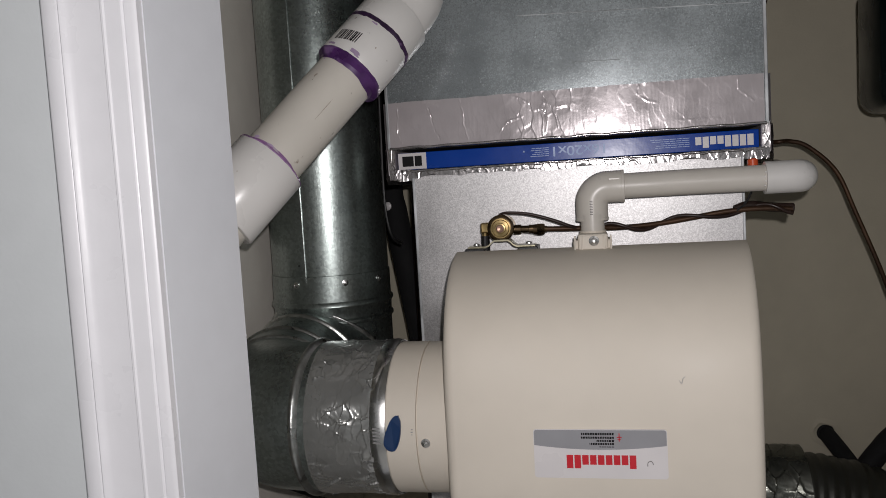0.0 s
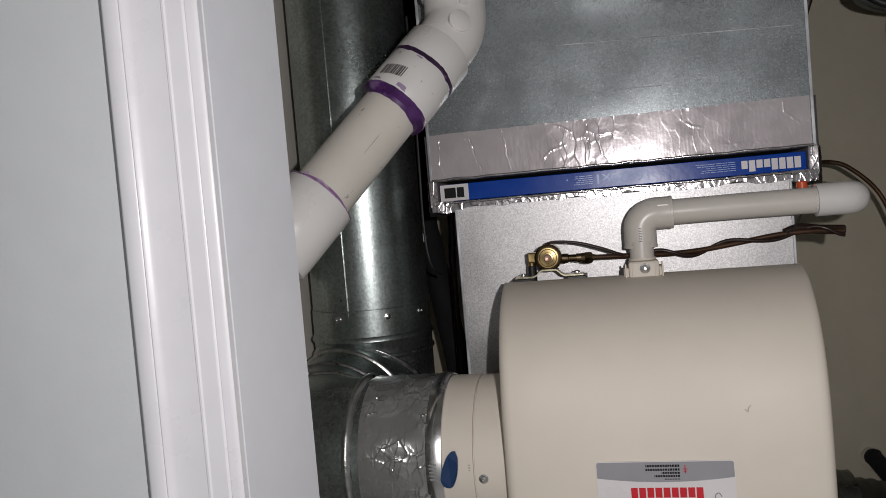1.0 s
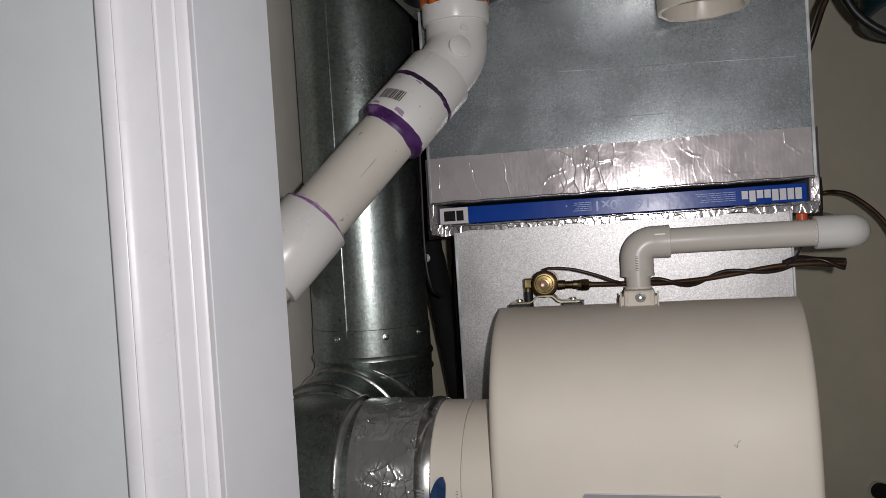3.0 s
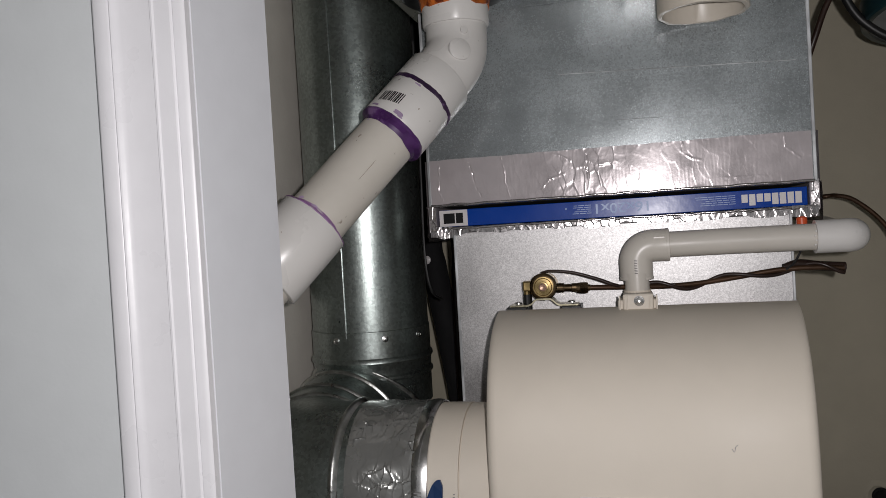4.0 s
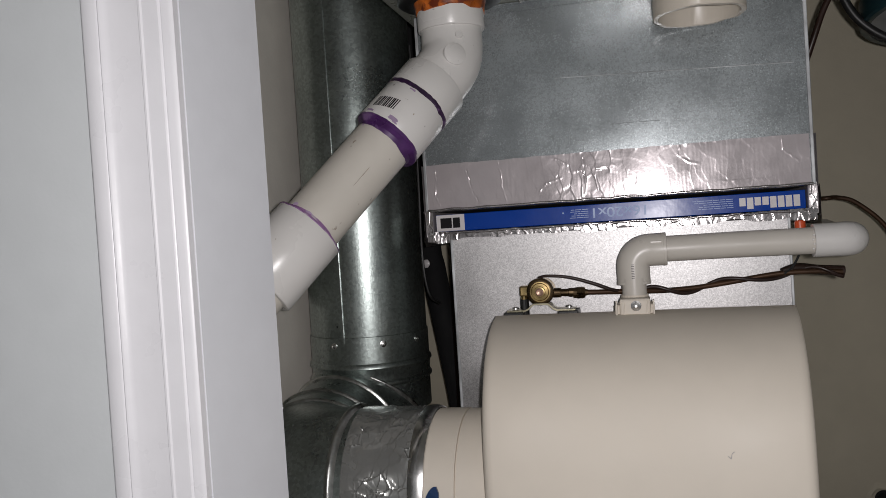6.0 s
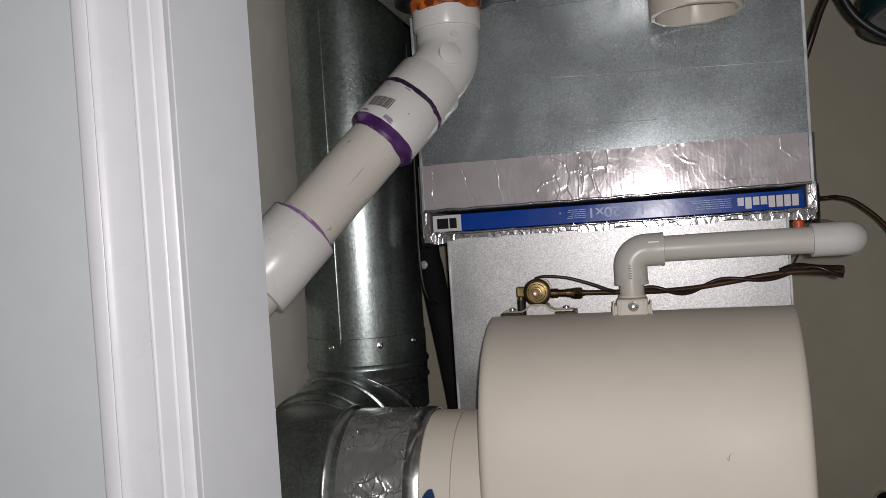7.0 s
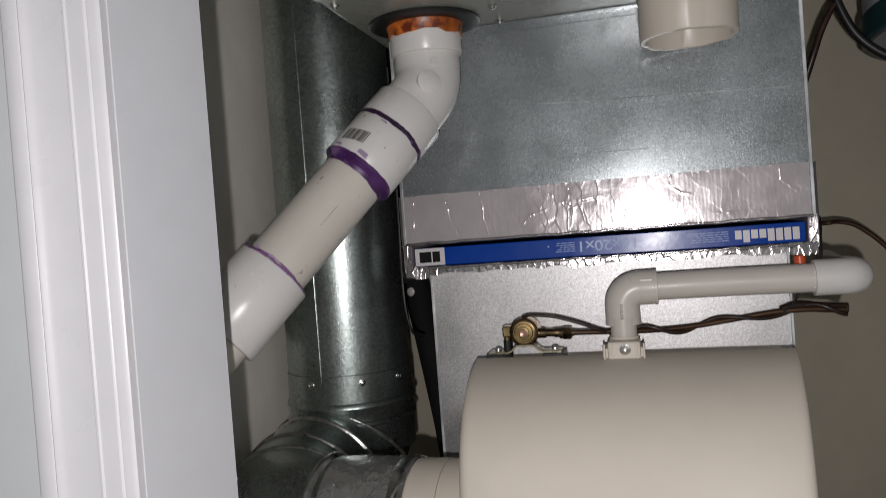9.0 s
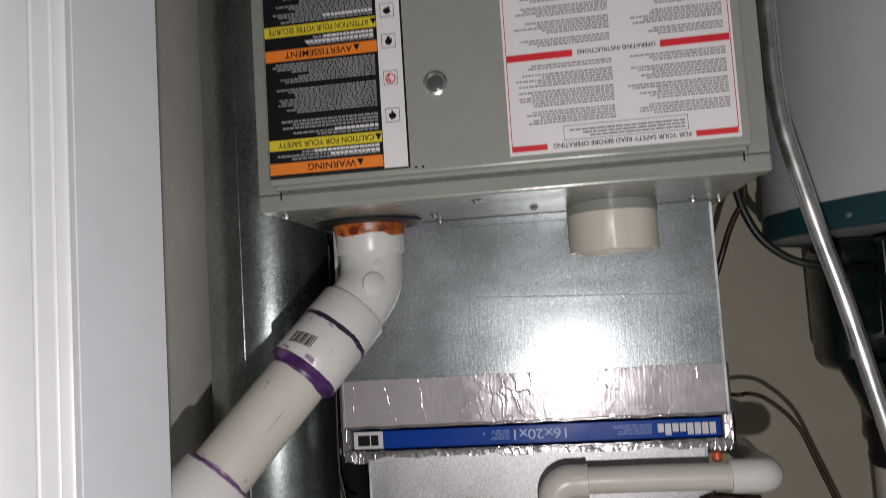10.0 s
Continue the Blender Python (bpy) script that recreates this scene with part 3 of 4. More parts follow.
for s0, a0, long, wide_by, radius, mat in ((0.1275, -0.25, 0.0035, 0.0075, 0.0371, M_SMEAR), (0.1285, 0.55, 0.0016, 0.0070, 0.0371, M_SMEAR), (0.0885, -0.10, 0.0012, 0.0060, 0.0371, M_SMEAR),
                                           (0.109, -0.55, 0.0012, 0.0010, 0.0371, M_GRIME), (0.144, 0.62, 0.0014, 0.0022, 0.0307, M_SMEAR), (0.166, 0.36, 0.0022, 0.0012, 0.0306, M_GRIME),
                                           (0.172, 0.32, 0.0010, 0.0007, 0.0306, M_GRIME), (0.190, -0.62, 0.0170, 0.0004, 0.0306, M_GRIME), (0.2505, 0.45, 0.0020, 0.0050, 0.0307, M_SMEAR),
                                           (0.2515, -0.15, 0.0012, 0.0060, 0.0307, M_SMEAR), (0.311, 0.50, 0.0022, 0.0016, 0.0371, M_GRIME), (0.292, 0.0, 0.0007, 0.0007, 0.0371, M_GRIME)):
    part("stain", stain(s0, a0, long, wide_by, radius, s0 * 90), mat, vent)
ring = lathe([(0.0395, 0.0), (0.0388, 0.004), (0.0372, 0.010), (0.0369, 0.0145), (0.0355, 0.0152)], (HUB.x, HUB.y, FTOP + 0.0010), (0, 0, 1), 72)
for v in ring.verts:
    if v.co.z > FTOP + 0.010:
        v.co.z += 0.0035 * noise.noise(v.co * 75)
part("sealant_ring", ring, M_ORANGE, vent, "rough orange sealant bead", True)
part("grommet", lathe([(0.036, 0.0), (0.056, 0.0), (0.0565, 0.0022), (0.054, 0.004), (0.043, 0.0046), (0.036, 0.0046)], (HUB.x, HUB.y, FTOP + 0.0003), (0, 0, 1), 48), M_BLACK, vent, "black rubber grommet", True)

# ---- combustion air stub ----
stub = thing("intake_pipe", (-0.1, 0.944, FTOP), "short open cream plastic intake pipe stub", "pipe")
bm = lathe([(0.0445, 0.0), (0.0446, 0.0486), (0.0438, 0.0496), (0.0400, 0.0498), (0.0392, 0.0488), (0.039, 0.0)], (-0.1, 0.944, FTOP + 0.0003), (0, 0, 1), 56)
for v in bm.verts:
    if v.co.z > FTOP + 0.047:
        v.co.z += 0.0014 * noise.noise(v.co * 60)
part("pipe_wall", bm, M_STUB, stub, smooth=True)
# Grey ring, 11 mm high, round the foot of the stub.
part("collar", lathe([(0.0446, 0.0), (0.0452, 0.0), (0.0452, 0.0105), (0.0447, 0.011)], (-0.1, 0.944, FTOP + 0.0003), (0, 0, 1), 48), M_CABINET, stub, "grey ring at the foot of the stub", True)

# ---- return air box, filter rack, plenum ----
BXW, BY, BTOP = 0.2065, 0.992, 1.2950
duct = thing("return_air_duct", (0, 1.2, FTOP), "spangled galvanised sheet metal duct box", "duct")
bm = bmesh.new()
NX, NZ = 40, 26
grid = [[bm.verts.new((-BXW + 2 * BXW * i / NX, BY - 0.00025 * math.exp(-((FTOP + (BTOP - FTOP) * j / NZ - 1.1535 - 0.02 * (0.5 - i / NX)) / 0.0035) ** 2) + 0.0006 * noise.noise((i * 0.09, j * 0.12, 3.1)), FTOP + 0.001 + (BTOP - FTOP - 0.001) * j / NZ)) for j in range(NZ + 1)] for i in range(NX + 1)]
for i in range(NX):
    for j in range(NZ):
        bm.faces.new((grid[i][j], grid[i + 1][j], grid[i + 1][j + 1], grid[i][j + 1]))
part("front_panel", bm, M_ZINC, duct, smooth=True)
part("body", box((-BXW, BY + 0.004, FTOP + 0.0005), (BXW, 1.40, BTOP - 0.001), 0.001), M_ZINC, duct)
for x in (-BXW, BXW):
    s = 1 if x > 0 else -1
    part("corner_seam", merge(box((x - 0.0018, BY - 0.002, FTOP + 0.001), (x + 0.0018, BY + 0.03, BTOP), 0.0008),
                              box((x + s * 0.0017, BY + 0.012, FTOP + 0.001), (x + s * 0.0035, BY + 0.0145, BTOP), 0.0005)), M_GLINT, duct)
part("base_flange", box((-BXW + 0.002, BY - 0.010, FTOP + 0.0004), (BXW - 0.002, BY - 0.0005, FTOP + 0.0016), 0.0004), M_ZINC, duct)
part("base_flange_upright", box((-BXW + 0.003, BY - 0.0026, FTOP + 0.001), (BXW - 0.003, BY - 0.0012, FTOP + 0.0085), 0.0004), M_ZINC, duct)

# Fold lines in the panel, their glint given by the bright colour.
part("crease", sweep([(0.052 - 0.0245 * i, BY - 0.0004 + 0.0006 * noise.noise((i * 0.9, 2, 1)), 1.1580 + 0.00105 * i) for i in range(11)], 0.0005, 8), M_GLINT, duct, smooth=True)
part("crease", sweep([(-0.010 - 0.012 * i, BY - 0.0003, 1.2140 + 0.0003 * i) for i in range(5)], 0.0003, 8), M_GLINT, duct, smooth=True)


def facets(x, z, scale, seed):
    """Crumpled sheet: flat tilted cells with sharp edges, about 0 to 1 high."""
    wob = 0.35 * noise.noise((x * scale * 0.6, z * scale * 0.5, seed + 3))
    q = Vector((x * scale + wob, z * scale * 0.62 + wob * 0.5, seed))
    dist, near = noise.voronoi(q)
    c = noise.cell_vector(near[0] * 7.3)
    return (q - near[0]).dot(c) * 0.9 + max(0.0, 1 - (dist[1] - dist[0]) * 9) * 0.18


def stroke(x, z, line):
    """How far a point lies from a bent line, and how far along it."""
    best = 1.0
    for (ax, az), (bx, bz) in zip(line, line[1:]):
        ux, uz = bx - ax, bz - az
        k = max(0.0, min(1.0, ((x - ax) * ux + (z - az) * uz) / (ux * ux + uz * uz)))
        best = min(best, math.hypot(x - ax - k * ux, z - az - k * uz))
    return best


def tape_strip(x0, x1, z0, z1, y, amount, seed, ragged=0.0, nx=760, nz=44, patch=None, plane="y", base=0.05, scale=95.0, creases=()):
    """Foil tape pressed on by hand: faint waves, crumpled patches, bent creases and an uneven edge."""
    bm = bmesh.new()
    g = []
    for i in range(nx + 1):
        col = []
        for j in range(nz + 1):
            u, w = i / nx, j / nz
            x, z = x0 + (x1 - x0) * u, z0 + (z1 - z0) * w
            z += ragged * noise.noise((x * 60, seed, 0.3)) * (w - 0.2 if w > 0.2 else 0)
            k = base
            if patch:
                mid, half = sum(patch) / 2, abs(patch[1] - patch[0]) / 2
                inside = half + 0.020 * noise.noise((x * 40, z * 60, 7.0)) - abs(x - mid - 0.25 * (z - z0))
                k += 0.42 * (0.5 + 0.5 * math.tanh(inside / 0.003)) * max(0.15, 0.5 + 1.3 * noise.noise((x * 45, z * 35, 3.0)))
            d = amount * (k * facets(x, z, scale, seed) + 0.10 * noise.noise((x * 30, z * 25, seed)) + 0.024 * noise.noise((x * 380, z * 55, seed)))
            for line, high in creases:
                if min(p[0] for p in line) - 0.004 < x < max(p[0] for p in line) + 0.004:
                    e = stroke(x + 0.0012 * noise.noise((x * 160, z * 160, 1.0)), z, line)
                    d += amount * 0.55 * high * math.exp(-(e / 0.0006) ** 2) * max(0.0, 0.55 + 1.6 * noise.noise((x * 170, z * 170, 4.0)))
            edge = min(w, 1 - w) * abs(z1 - z0)
            d += amount * 0.5 * max(0.0, noise.noise((x * 150, z * 90, seed + 2)) - 0.12) * math.exp(-edge / 0.003)
            col.append(bm.verts.new((x, y - d, z) if plane == "y" else (y + d * plane, x, z)))
        g.append(col)
    for i in range(nx):
        for j in range(nz):
            bm.faces.new((g[i][j], g[i + 1][j], g[i + 1][j + 1], g[i][j + 1]))
    return bm


CREASES = (([(0.194, 1.2495), (0.196, 1.277), (0.191, 1.289)], 0.7), ([(0.158, 1.251), (0.154, 1.264), (0.152, 1.275), (0.146, 1.288)], -0.6),
           ([(0.121, 1.244), (0.118, 1.258), (0.1175, 1.274), (0.113, 1.291)], 0.5), ([(0.068, 1.2435), (0.054, 1.248), (0.043, 1.255)], 0.6),
           ([(0.077, 1.284), (0.069, 1.274), (0.050, 1.268)], 0.6), ([(0.026, 1.244), (0.025, 1.263), (0.027, 1.280)], -0.6),
           ([(-0.076, 1.245), (-0.074, 1.254), (-0.084, 1.262), (-0.096, 1.265)], 0.35), ([(-0.178, 1.246), (-0.178, 1.257), (-0.193, 1.270), (-0.203, 1.268)], 0.4),
           ([(-0.115, 1.285), (-0.130, 1.286), (-0.146, 1.2855), (-0.160, 1.287)], 0.4))
part("foil_tape", tape_strip(-BXW + 0.0025, BXW - 0.001, BTOP + 0.0005, 1.2425, BY - 0.0016, 0.0012, 4.0, 0.0012, patch=(0.008, 0.058), creases=CREASES), M_TAPE, duct, "wrinkled silver foil tape", True)
for s in (-1, 1):
    part("foil_tape", tape_strip(BY - 0.001, 1.30, BTOP + 0.002, 1.2425, s * (BXW + 0.0040), 0.0008, 8.0 + s, 0.001, 60, 14, plane=s), M_TAPE, duct, "wrinkled silver foil tape", True)
bm = sweep([(-BXW + 0.001 + i * (2 * BXW - 0.002) / 60, BY - 0.0022 - 0.0008 * noise.noise((i * 0.7, 1, 2)), BTOP - 0.0005 + 0.0012 * noise.noise((i * 0.35, 5, 2))) for i in range(61)], 0.0016, 12)
part("tape_roll", bm, M_FOIL, duct, smooth=True)

FZ0, FZ1, FX, FY = 1.3000, 1.3195, 0.1993, 1.0
rack = thing("filter_rack", (0, 1.2, BTOP), "narrow filter slot wrapped in foil tape", "filter rack")
part("cheek", box((FX + 0.0022, BY + 0.001, BTOP + 0.0005), (BXW + 0.004, 1.40, 1.3245), 0.0015), M_TAPE, rack)
part("cheek", box((-BXW - 0.004, BY + 0.001, BTOP + 0.0005), (-FX - 0.0012, 1.40, 1.3245), 0.0015), M_TAPE, rack)
# Slot back and floor coloured near-black for the shade behind the filter.
part("inner_back", box((-FX, 1.36, BTOP + 0.0005), (FX, 1.399, 1.3245)), M_DARK, rack)
part("slot_floor", box((-FX, BY + 0.006, BTOP + 0.0003), (FX, 1.355, BTOP + 0.0016)), M_DARK, rack)
part("upper_flange", box((-BXW - 0.002, BY + 0.002, 1.3222), (BXW + 0.002, 1.40, 1.3262), 0.0008), M_TAPE, rack)
part("foil_tape", tape_strip(-BXW + 0.001, BXW - 0.001, 1.3205, 1.3285, BY - 0.0012, 0.0012, 14.0, 0.0050, 620, 18, base=0.30, scale=140), M_FOIL, rack, "crumpled silver foil tape", True)
bm = sweep([(-BXW + 0.001 + i * (2 * BXW - 0.002) / 70, BY - 0.0016 - 0.0012 * noise.noise((i * 0.9, 4, 2)), 1.3215 + 0.0016 * noise.noise((i * 0.5, 8, 2))) for i in range(71)], 0.0015, 12)
part("tape_roll", bm, M_FOIL, rack, smooth=True)
for s in (-1, 1):
    part("foil_tape", tape_strip(BY, 1.30, 1.336, BTOP, s * (BXW + 0.0055), 0.0025, 18.0 + s, 0.002, 60, 12, plane=s, base=0.5, scale=110), M_FOIL, rack, "crumpled silver foil tape", True)
    crumple = tape_strip(-0.013, 0.013, 1.3195, 1.3320, BY - 0.003, 0.005, 30.0 + s, 0.004, 60, 40, base=0.22, scale=100)
    for v in crumple.verts:
        v.co.x += s * (BXW - 0.012)
    part("foil_tape", crumple, M_FOIL, rack, "crumpled silver foil corner", True)

for s in (-1, 1):
    wrap = tape_strip(FX + 0.0018, BXW + 0.0025, BTOP - 0.002, 1.3250, BY - 0.0004, 0.0018, 40.0 + s, 0.002, 28, 70, base=0.5, scale=120)
    for v in wrap.verts:
        v.co.x *= s
    part("foil_tape", wrap, M_FOIL, rack, "crumpled silver foil end", True)

filt = thing("air_filter", (0, 1.18, FZ0), "blue printed cardboard edged air filter", "air filter")
part("filter_frame", box((-FX, FY, FZ0), (FX, 1.35, FZ1), 0.0006), M_BLUE, filt)
part("white_end", plate([(0.1655, FZ0 + 0.0004, FX - 0.0004, FZ1 - 0.0004)], FY - 0.0004), M_WHITE, filt, "white printed square")
for b in ((0.1708, 1.3040, 0.1792, 1.3158), (0.1806, 1.3040, 0.1940, 1.3158)):
    part("mark_block", plate([b], FY - 0.0008), M_INK, filt)
for b in block_word(-0.1945, -0.1335, 1.3045, 1.3165, 8, (0, 1, 2, 3, 6)):
    part("mark_block", plate([b], FY - 0.0006), M_WHITE, filt)
lettering("size_text", "16x20x1", -0.038, 0.019, 1.3045, 0.0105, FY - 0.0006, M_PALEBLUE, filt)
for x0, x1 in ((-0.128, -0.085), (0.024, 0.046)):
    part("small_print", plate(print_lines(rng, x0, x1, 1.3045, 1.3155, 0.0022, 0.25, (0.003, 0.008), 0.3), FY - 0.0006), M_PALEBLUE, filt)
part("nick", lathe([(0.0012, 0), (0.0009, 0.0005), (0, 0.0005)], (0.052, FY, 1.3075), (0, -1, 0), 9), M_PALEBLUE, filt)

PW, PY = 0.1815, 0.997
plenum = thing("supply_plenum", (0, 1.2, 1.326), "shiny galvanised sheet metal plenum above the filter", "duct")
bm = box((-PW, PY, 1.3265), (PW, 1.40, CEIL - 0.001), 0.0012)
part("body", bm, M_ZINC2, plenum)
for x in (-PW, PW):
    part("corner_seam", box((x - 0.0015, PY - 0.0015, 1.327), (x + 0.0015, PY + 0.02, CEIL - 0.002), 0.0007), M_GLINT, plenum)

# White bar, 68 by 8 mm, on the plenum face.
part("white_bar", plate([(-0.136, 1.4185, -0.068, 1.4265)], PY - 0.0006), M_WHITE, plenum)

# ---- humidifier ----
HX0, HX1, HZ0, HZ1 = -0.1735, 0.1235, 1.4128, 1.745
hum = thing("humidifier", (-0.025, 0.93, HZ0), "cream plastic furnace humidifier with curved cover", "humidifier")


def cover_depth(z):
    """The curved front of the cover, rolled under at its lower edge and over at its upper one."""
    mid = (HZ0 + HZ1) / 2
    k = min(1.0, abs(z - mid) / ((HZ1 - HZ0) / 2))
    return 0.936 - 0.148 * (1 - k ** 3.2) ** (1 / 2.1)


bm = bmesh.new()
rows = []
NZ, NX = 64, 40
for j in range(NZ + 1):
    a = math.pi * j / NZ
    z = (HZ0 + HZ1) / 2 - math.cos(a) * (HZ1 - HZ0) / 2
    yf = cover_depth(z)
    dep = max(0.0, 0.936 - yf)
    draft = 0.095 * dep
    r = min(0.010, dep * 0.5 + 0.0005)
    x0, x1 = HX0 + draft, HX1 - draft * 0.45
    row = []
    pts = [(HX0, 0.936), (x0, yf + r)] + [(x0 + r - r * math.cos(b), yf + r - r * math.sin(b)) for b in (0.3, 0.6, 0.9, 1.2, 1.57)]
    pts += [(x0 + r + (x1 - x0 - 2 * r) * k / 12, yf) for k in range(1, 12)]
    pts += [(x1 - r + r * math.cos(b), yf + r - r * math.sin(b)) for b in (1.57, 1.2, 0.9, 0.6, 0.3)] + [(x1, yf + r), (HX1, 0.936)]
    rows.append([bm.verts.new((x, y, z)) for x, y in pts])
for a, b in zip(rows, rows[1:]):
    for i in range(len(a) - 1):
        bm.faces.new((a[i], a[i + 1], b[i + 1], b[i]))
part("cover", bm, M_CREAM, hum, "smooth curved cream cover", True)
part("back_box", box((HX0 + 0.004, 0.9362, HZ0 + 0.006), (HX1 - 0.004, PY - 0.001, HZ1 - 0.006), 0.004), M_CREAM, hum)

LBY = cover_depth(1.583) - 0.0012


def rounded(x0, z0, x1, z1, r, y, thick, sag=0.0, round_far=True):
    """A thin upright plate with rounded corners; sag bows its upper edge outwards."""
    pts = []
    for cx, cz, a0 in ((x0 + r, z0 + r, 180), (x1 - r, z0 + r, 270)):
        pts += [(cx + r * math.cos(math.radians(a0 + k * 15)), cz + r * math.sin(math.radians(a0 + k * 15))) for k in range(7)]
    if round_far:
        for cx, cz, a0 in ((x1 - r, z1 - r, 0), (x0 + r, z1 - r, 90)):
            pts += [(cx + r * math.cos(math.radians(a0 + k * 15)), cz + r * math.sin(math.radians(a0 + k * 15))) for k in range(7)]
    else:
        pts += [(x1 + (x0 - x1) * k / 20, z1 + sag * (1 - (k / 10 - 1) ** 2)) for k in range(21)]
    bm = bmesh.new()
    front = [bm.verts.new((x, y, z)) for x, z in pts]
    back = [bm.verts.new((x, y + thick, z)) for x, z in pts]
    bm.faces.new(front)
    for a in range(len(pts)):
        b = (a + 1) % len(pts)
        bm.faces.new((front[a], back[a], back[b], front[b]))
    return bm


part("scuff", sweep(spline([(x, cover_depth(z) - 0.0002, z) for x, z in ((-0.0905, 1.519), (-0.0925, 1.5215), (-0.0935, 1.5175), (-0.0955, 1.5160))], 4), 0.00025, 6), M_SILVER, hum)
LBZ = -0.0026
lab = part("name_label", rounded(-0.0785, 1.5635 + LBZ, 0.0365, 1.6075 + LBZ, 0.0026, LBY, 0.003), M_WHITE, hum, "white and silver name label")
part("silver_band", rounded(-0.0779, 1.5641 + LBZ, 0.0359, 1.5778 + LBZ, 0.0022, LBY - 0.0004, 0.0003, 0.0038, False), M_SILVER, lab)
for b in block_word(-0.0525, 0.0085, 1.5865 + LBZ, 1.5985 + LBZ, 9, (0, 7, 8)):
    part("mark_block", plate([b], LBY - 0.0004), M_REDINK, lab)
rng = random.Random(12)
words = []
for x1, z0, z1 in ((-0.0055, 1.5664, 1.5684), (-0.0050, 1.5698, 1.5716), (-0.0185, 1.5727, 1.5744), (-0.0125, 1.5754, 1.5772), (-0.0205, 1.5786, 1.5793)):
    x = -0.0335
    while x < x1:
        w = rng.uniform(0.0013, 0.0019)
        words.append((x, z0 + LBZ, min(x + w, x1), z1 + LBZ))
        x += w + 0.0005
part("small_print", plate(words, LBY - 0.0008), M_INK, lab)
part("emblem", plate([(-0.0385, 1.5668 + LBZ, -0.0377, 1.574 + LBZ), (-0.0402, 1.570 + LBZ, -0.036, 1.5707 + LBZ), (-0.0397, 1.5719 + LBZ, -0.0365, 1.5725 + LBZ)], LBY - 0.0008), M_REDINK, lab)
part("scratch", sweep(spline([(-0.0665, LBY - 0.0002, 1.5922), (-0.0645, LBY - 0.0002, 1.5890), (-0.0618, LBY - 0.0002, 1.5902), (-0.0612, LBY - 0.0002, 1.5935)], 5), 0.0003, 6), M_SMALLINK, lab)

CY, CZ, CR = 0.884, 1.5775, 0.0765
collar = part("collar", lathe([(CR, -0.008), (CR, 0.0243), (CR - 0.0022, 0.0246), (CR - 0.0022, 0.0256), (CR + 0.0004, 0.0259), (CR + 0.0004, 0.0555), (CR - 0.001, 0.0565), (CR - 0.003, 0.0565)], (HX1, CY, CZ), (1, 0, 0), 72), M_CREAM, hum, "cream round damper collar", True)
lever = bmesh.new()
tips = [Vector(p) for p in ((-0.0064, -0.0166, 0), (-0.0087, -0.0090, 0), (-0.0074, 0.0046, 0), (-0.0028, 0.0152, 0), (0.0037, 0.0161, 0), (0.0083, 0.0106, 0), (0.0069, 0.0014, 0), (0.0018, -0.0106, 0), (-0.0028, -0.0158, 0))]
outline = [(p[0] + 0.0009, p[1] - 0.001) for p in spline(tips + tips[:1], 4)[:-1]]
lo, hi = [], []
for a, b in outline:
    ang = (b - 0.0045) / CR
    for lst, rr in ((lo, CR - 0.002), (hi, CR + 0.0035)):
        lst.append(lever.verts.new((HX1 + 0.0475 + a, CY - rr * math.cos(ang), CZ + rr * math.sin(ang))))
lever.faces.new(hi)
for i in range(len(lo)):
    j = (i + 1) % len(lo)
    lever.faces.new((lo[i], lo[j], hi[j], hi[i]))
part("lever", lever, M_LEVER, collar, "dark blue damper lever")
screw("screw", (HX1 + 0.0165, CY - CR * math.cos(0.05), CZ + CR * math.sin(0.05)), (0, -1, 0.05), 0.0036, collar)
part("tick_marks", plate([(HX1 + 0.0285, 1.568, HX1 + 0.030, 1.5686), (HX1 + 0.0285, 1.5705, HX1 + 0.0305, 1.5711), (HX1 + 0.029, 1.573, HX1 + 0.030, 1.5736)], CY - CR - 0.0009, 0.0008), M_GREYINK, collar)

spout = part("drain_spout", merge(lathe([(0.0138, 0), (0.0138, 0.018), (0.0095, 0.018)], (-0.0215, 0.942, 1.3965), (0, 0, 1), 24),
                                  box((-0.0365, 0.914, 1.3985), (-0.0065, 0.945, 1.4155), 0.002),
                                  box((-0.0405, 0.9185, 1.4045), (-0.0015, 0.945, 1.4155), 0.0015)), M_CREAM, hum, "cream drain spout bracket")
for x in (-0.0395, -0.033, -0.0105, -0.0035):
    part("rib", box((x - 0.0008, 0.9125, 1.4), (x + 0.0008, 0.9185, 1.4145), 0.0004), M_CREAM, spout)
screw("screw", (-0.0225, 0.9142, 1.4055), (0, -1, 0), 0.0042, spout)

# ---- solenoid valve under the humidifier ----
valve = thing("solenoid_valve", (0.076, 0.953, 1.411), "small brass solenoid water valve on a bracket", "valve")
V = Vector((0.076, 0.955, 1.390))
part("coil", lathe([(0.0, -0.020), (0.0128, -0.020), (0.0138, -0.017), (0.0138, 0.009), (0.0128, 0.011), (0.0095, 0.0112), (0.0088, 0.0128), (0.0060, 0.0130), (0.0056, 0.0150), (0.0034, 0.0152), (0.0030, 0.0135), (0, 0.0135)], V, (0, -1, 0), 32), M_BRASS, valve, "round brass coil", True)
part("coil_ring", lathe([(0.0139, 0.004), (0.0146, 0.005), (0.0146, 0.0098), (0.0132, 0.0112), (0.0112, 0.0116), (0.0108, 0.0111)], V, (0, -1, 0), 36), M_BRONZE, valve, "dark outer coil ring", True)
part("coil_core", lathe([(0.0044, 0.0), (0.0044, 0.0160), (0.0030, 0.0168), (0.0016, 0.0164), (0, 0.0160)], V, (0, -1, 0), 18), M_COPPERN, valve, smooth=True)
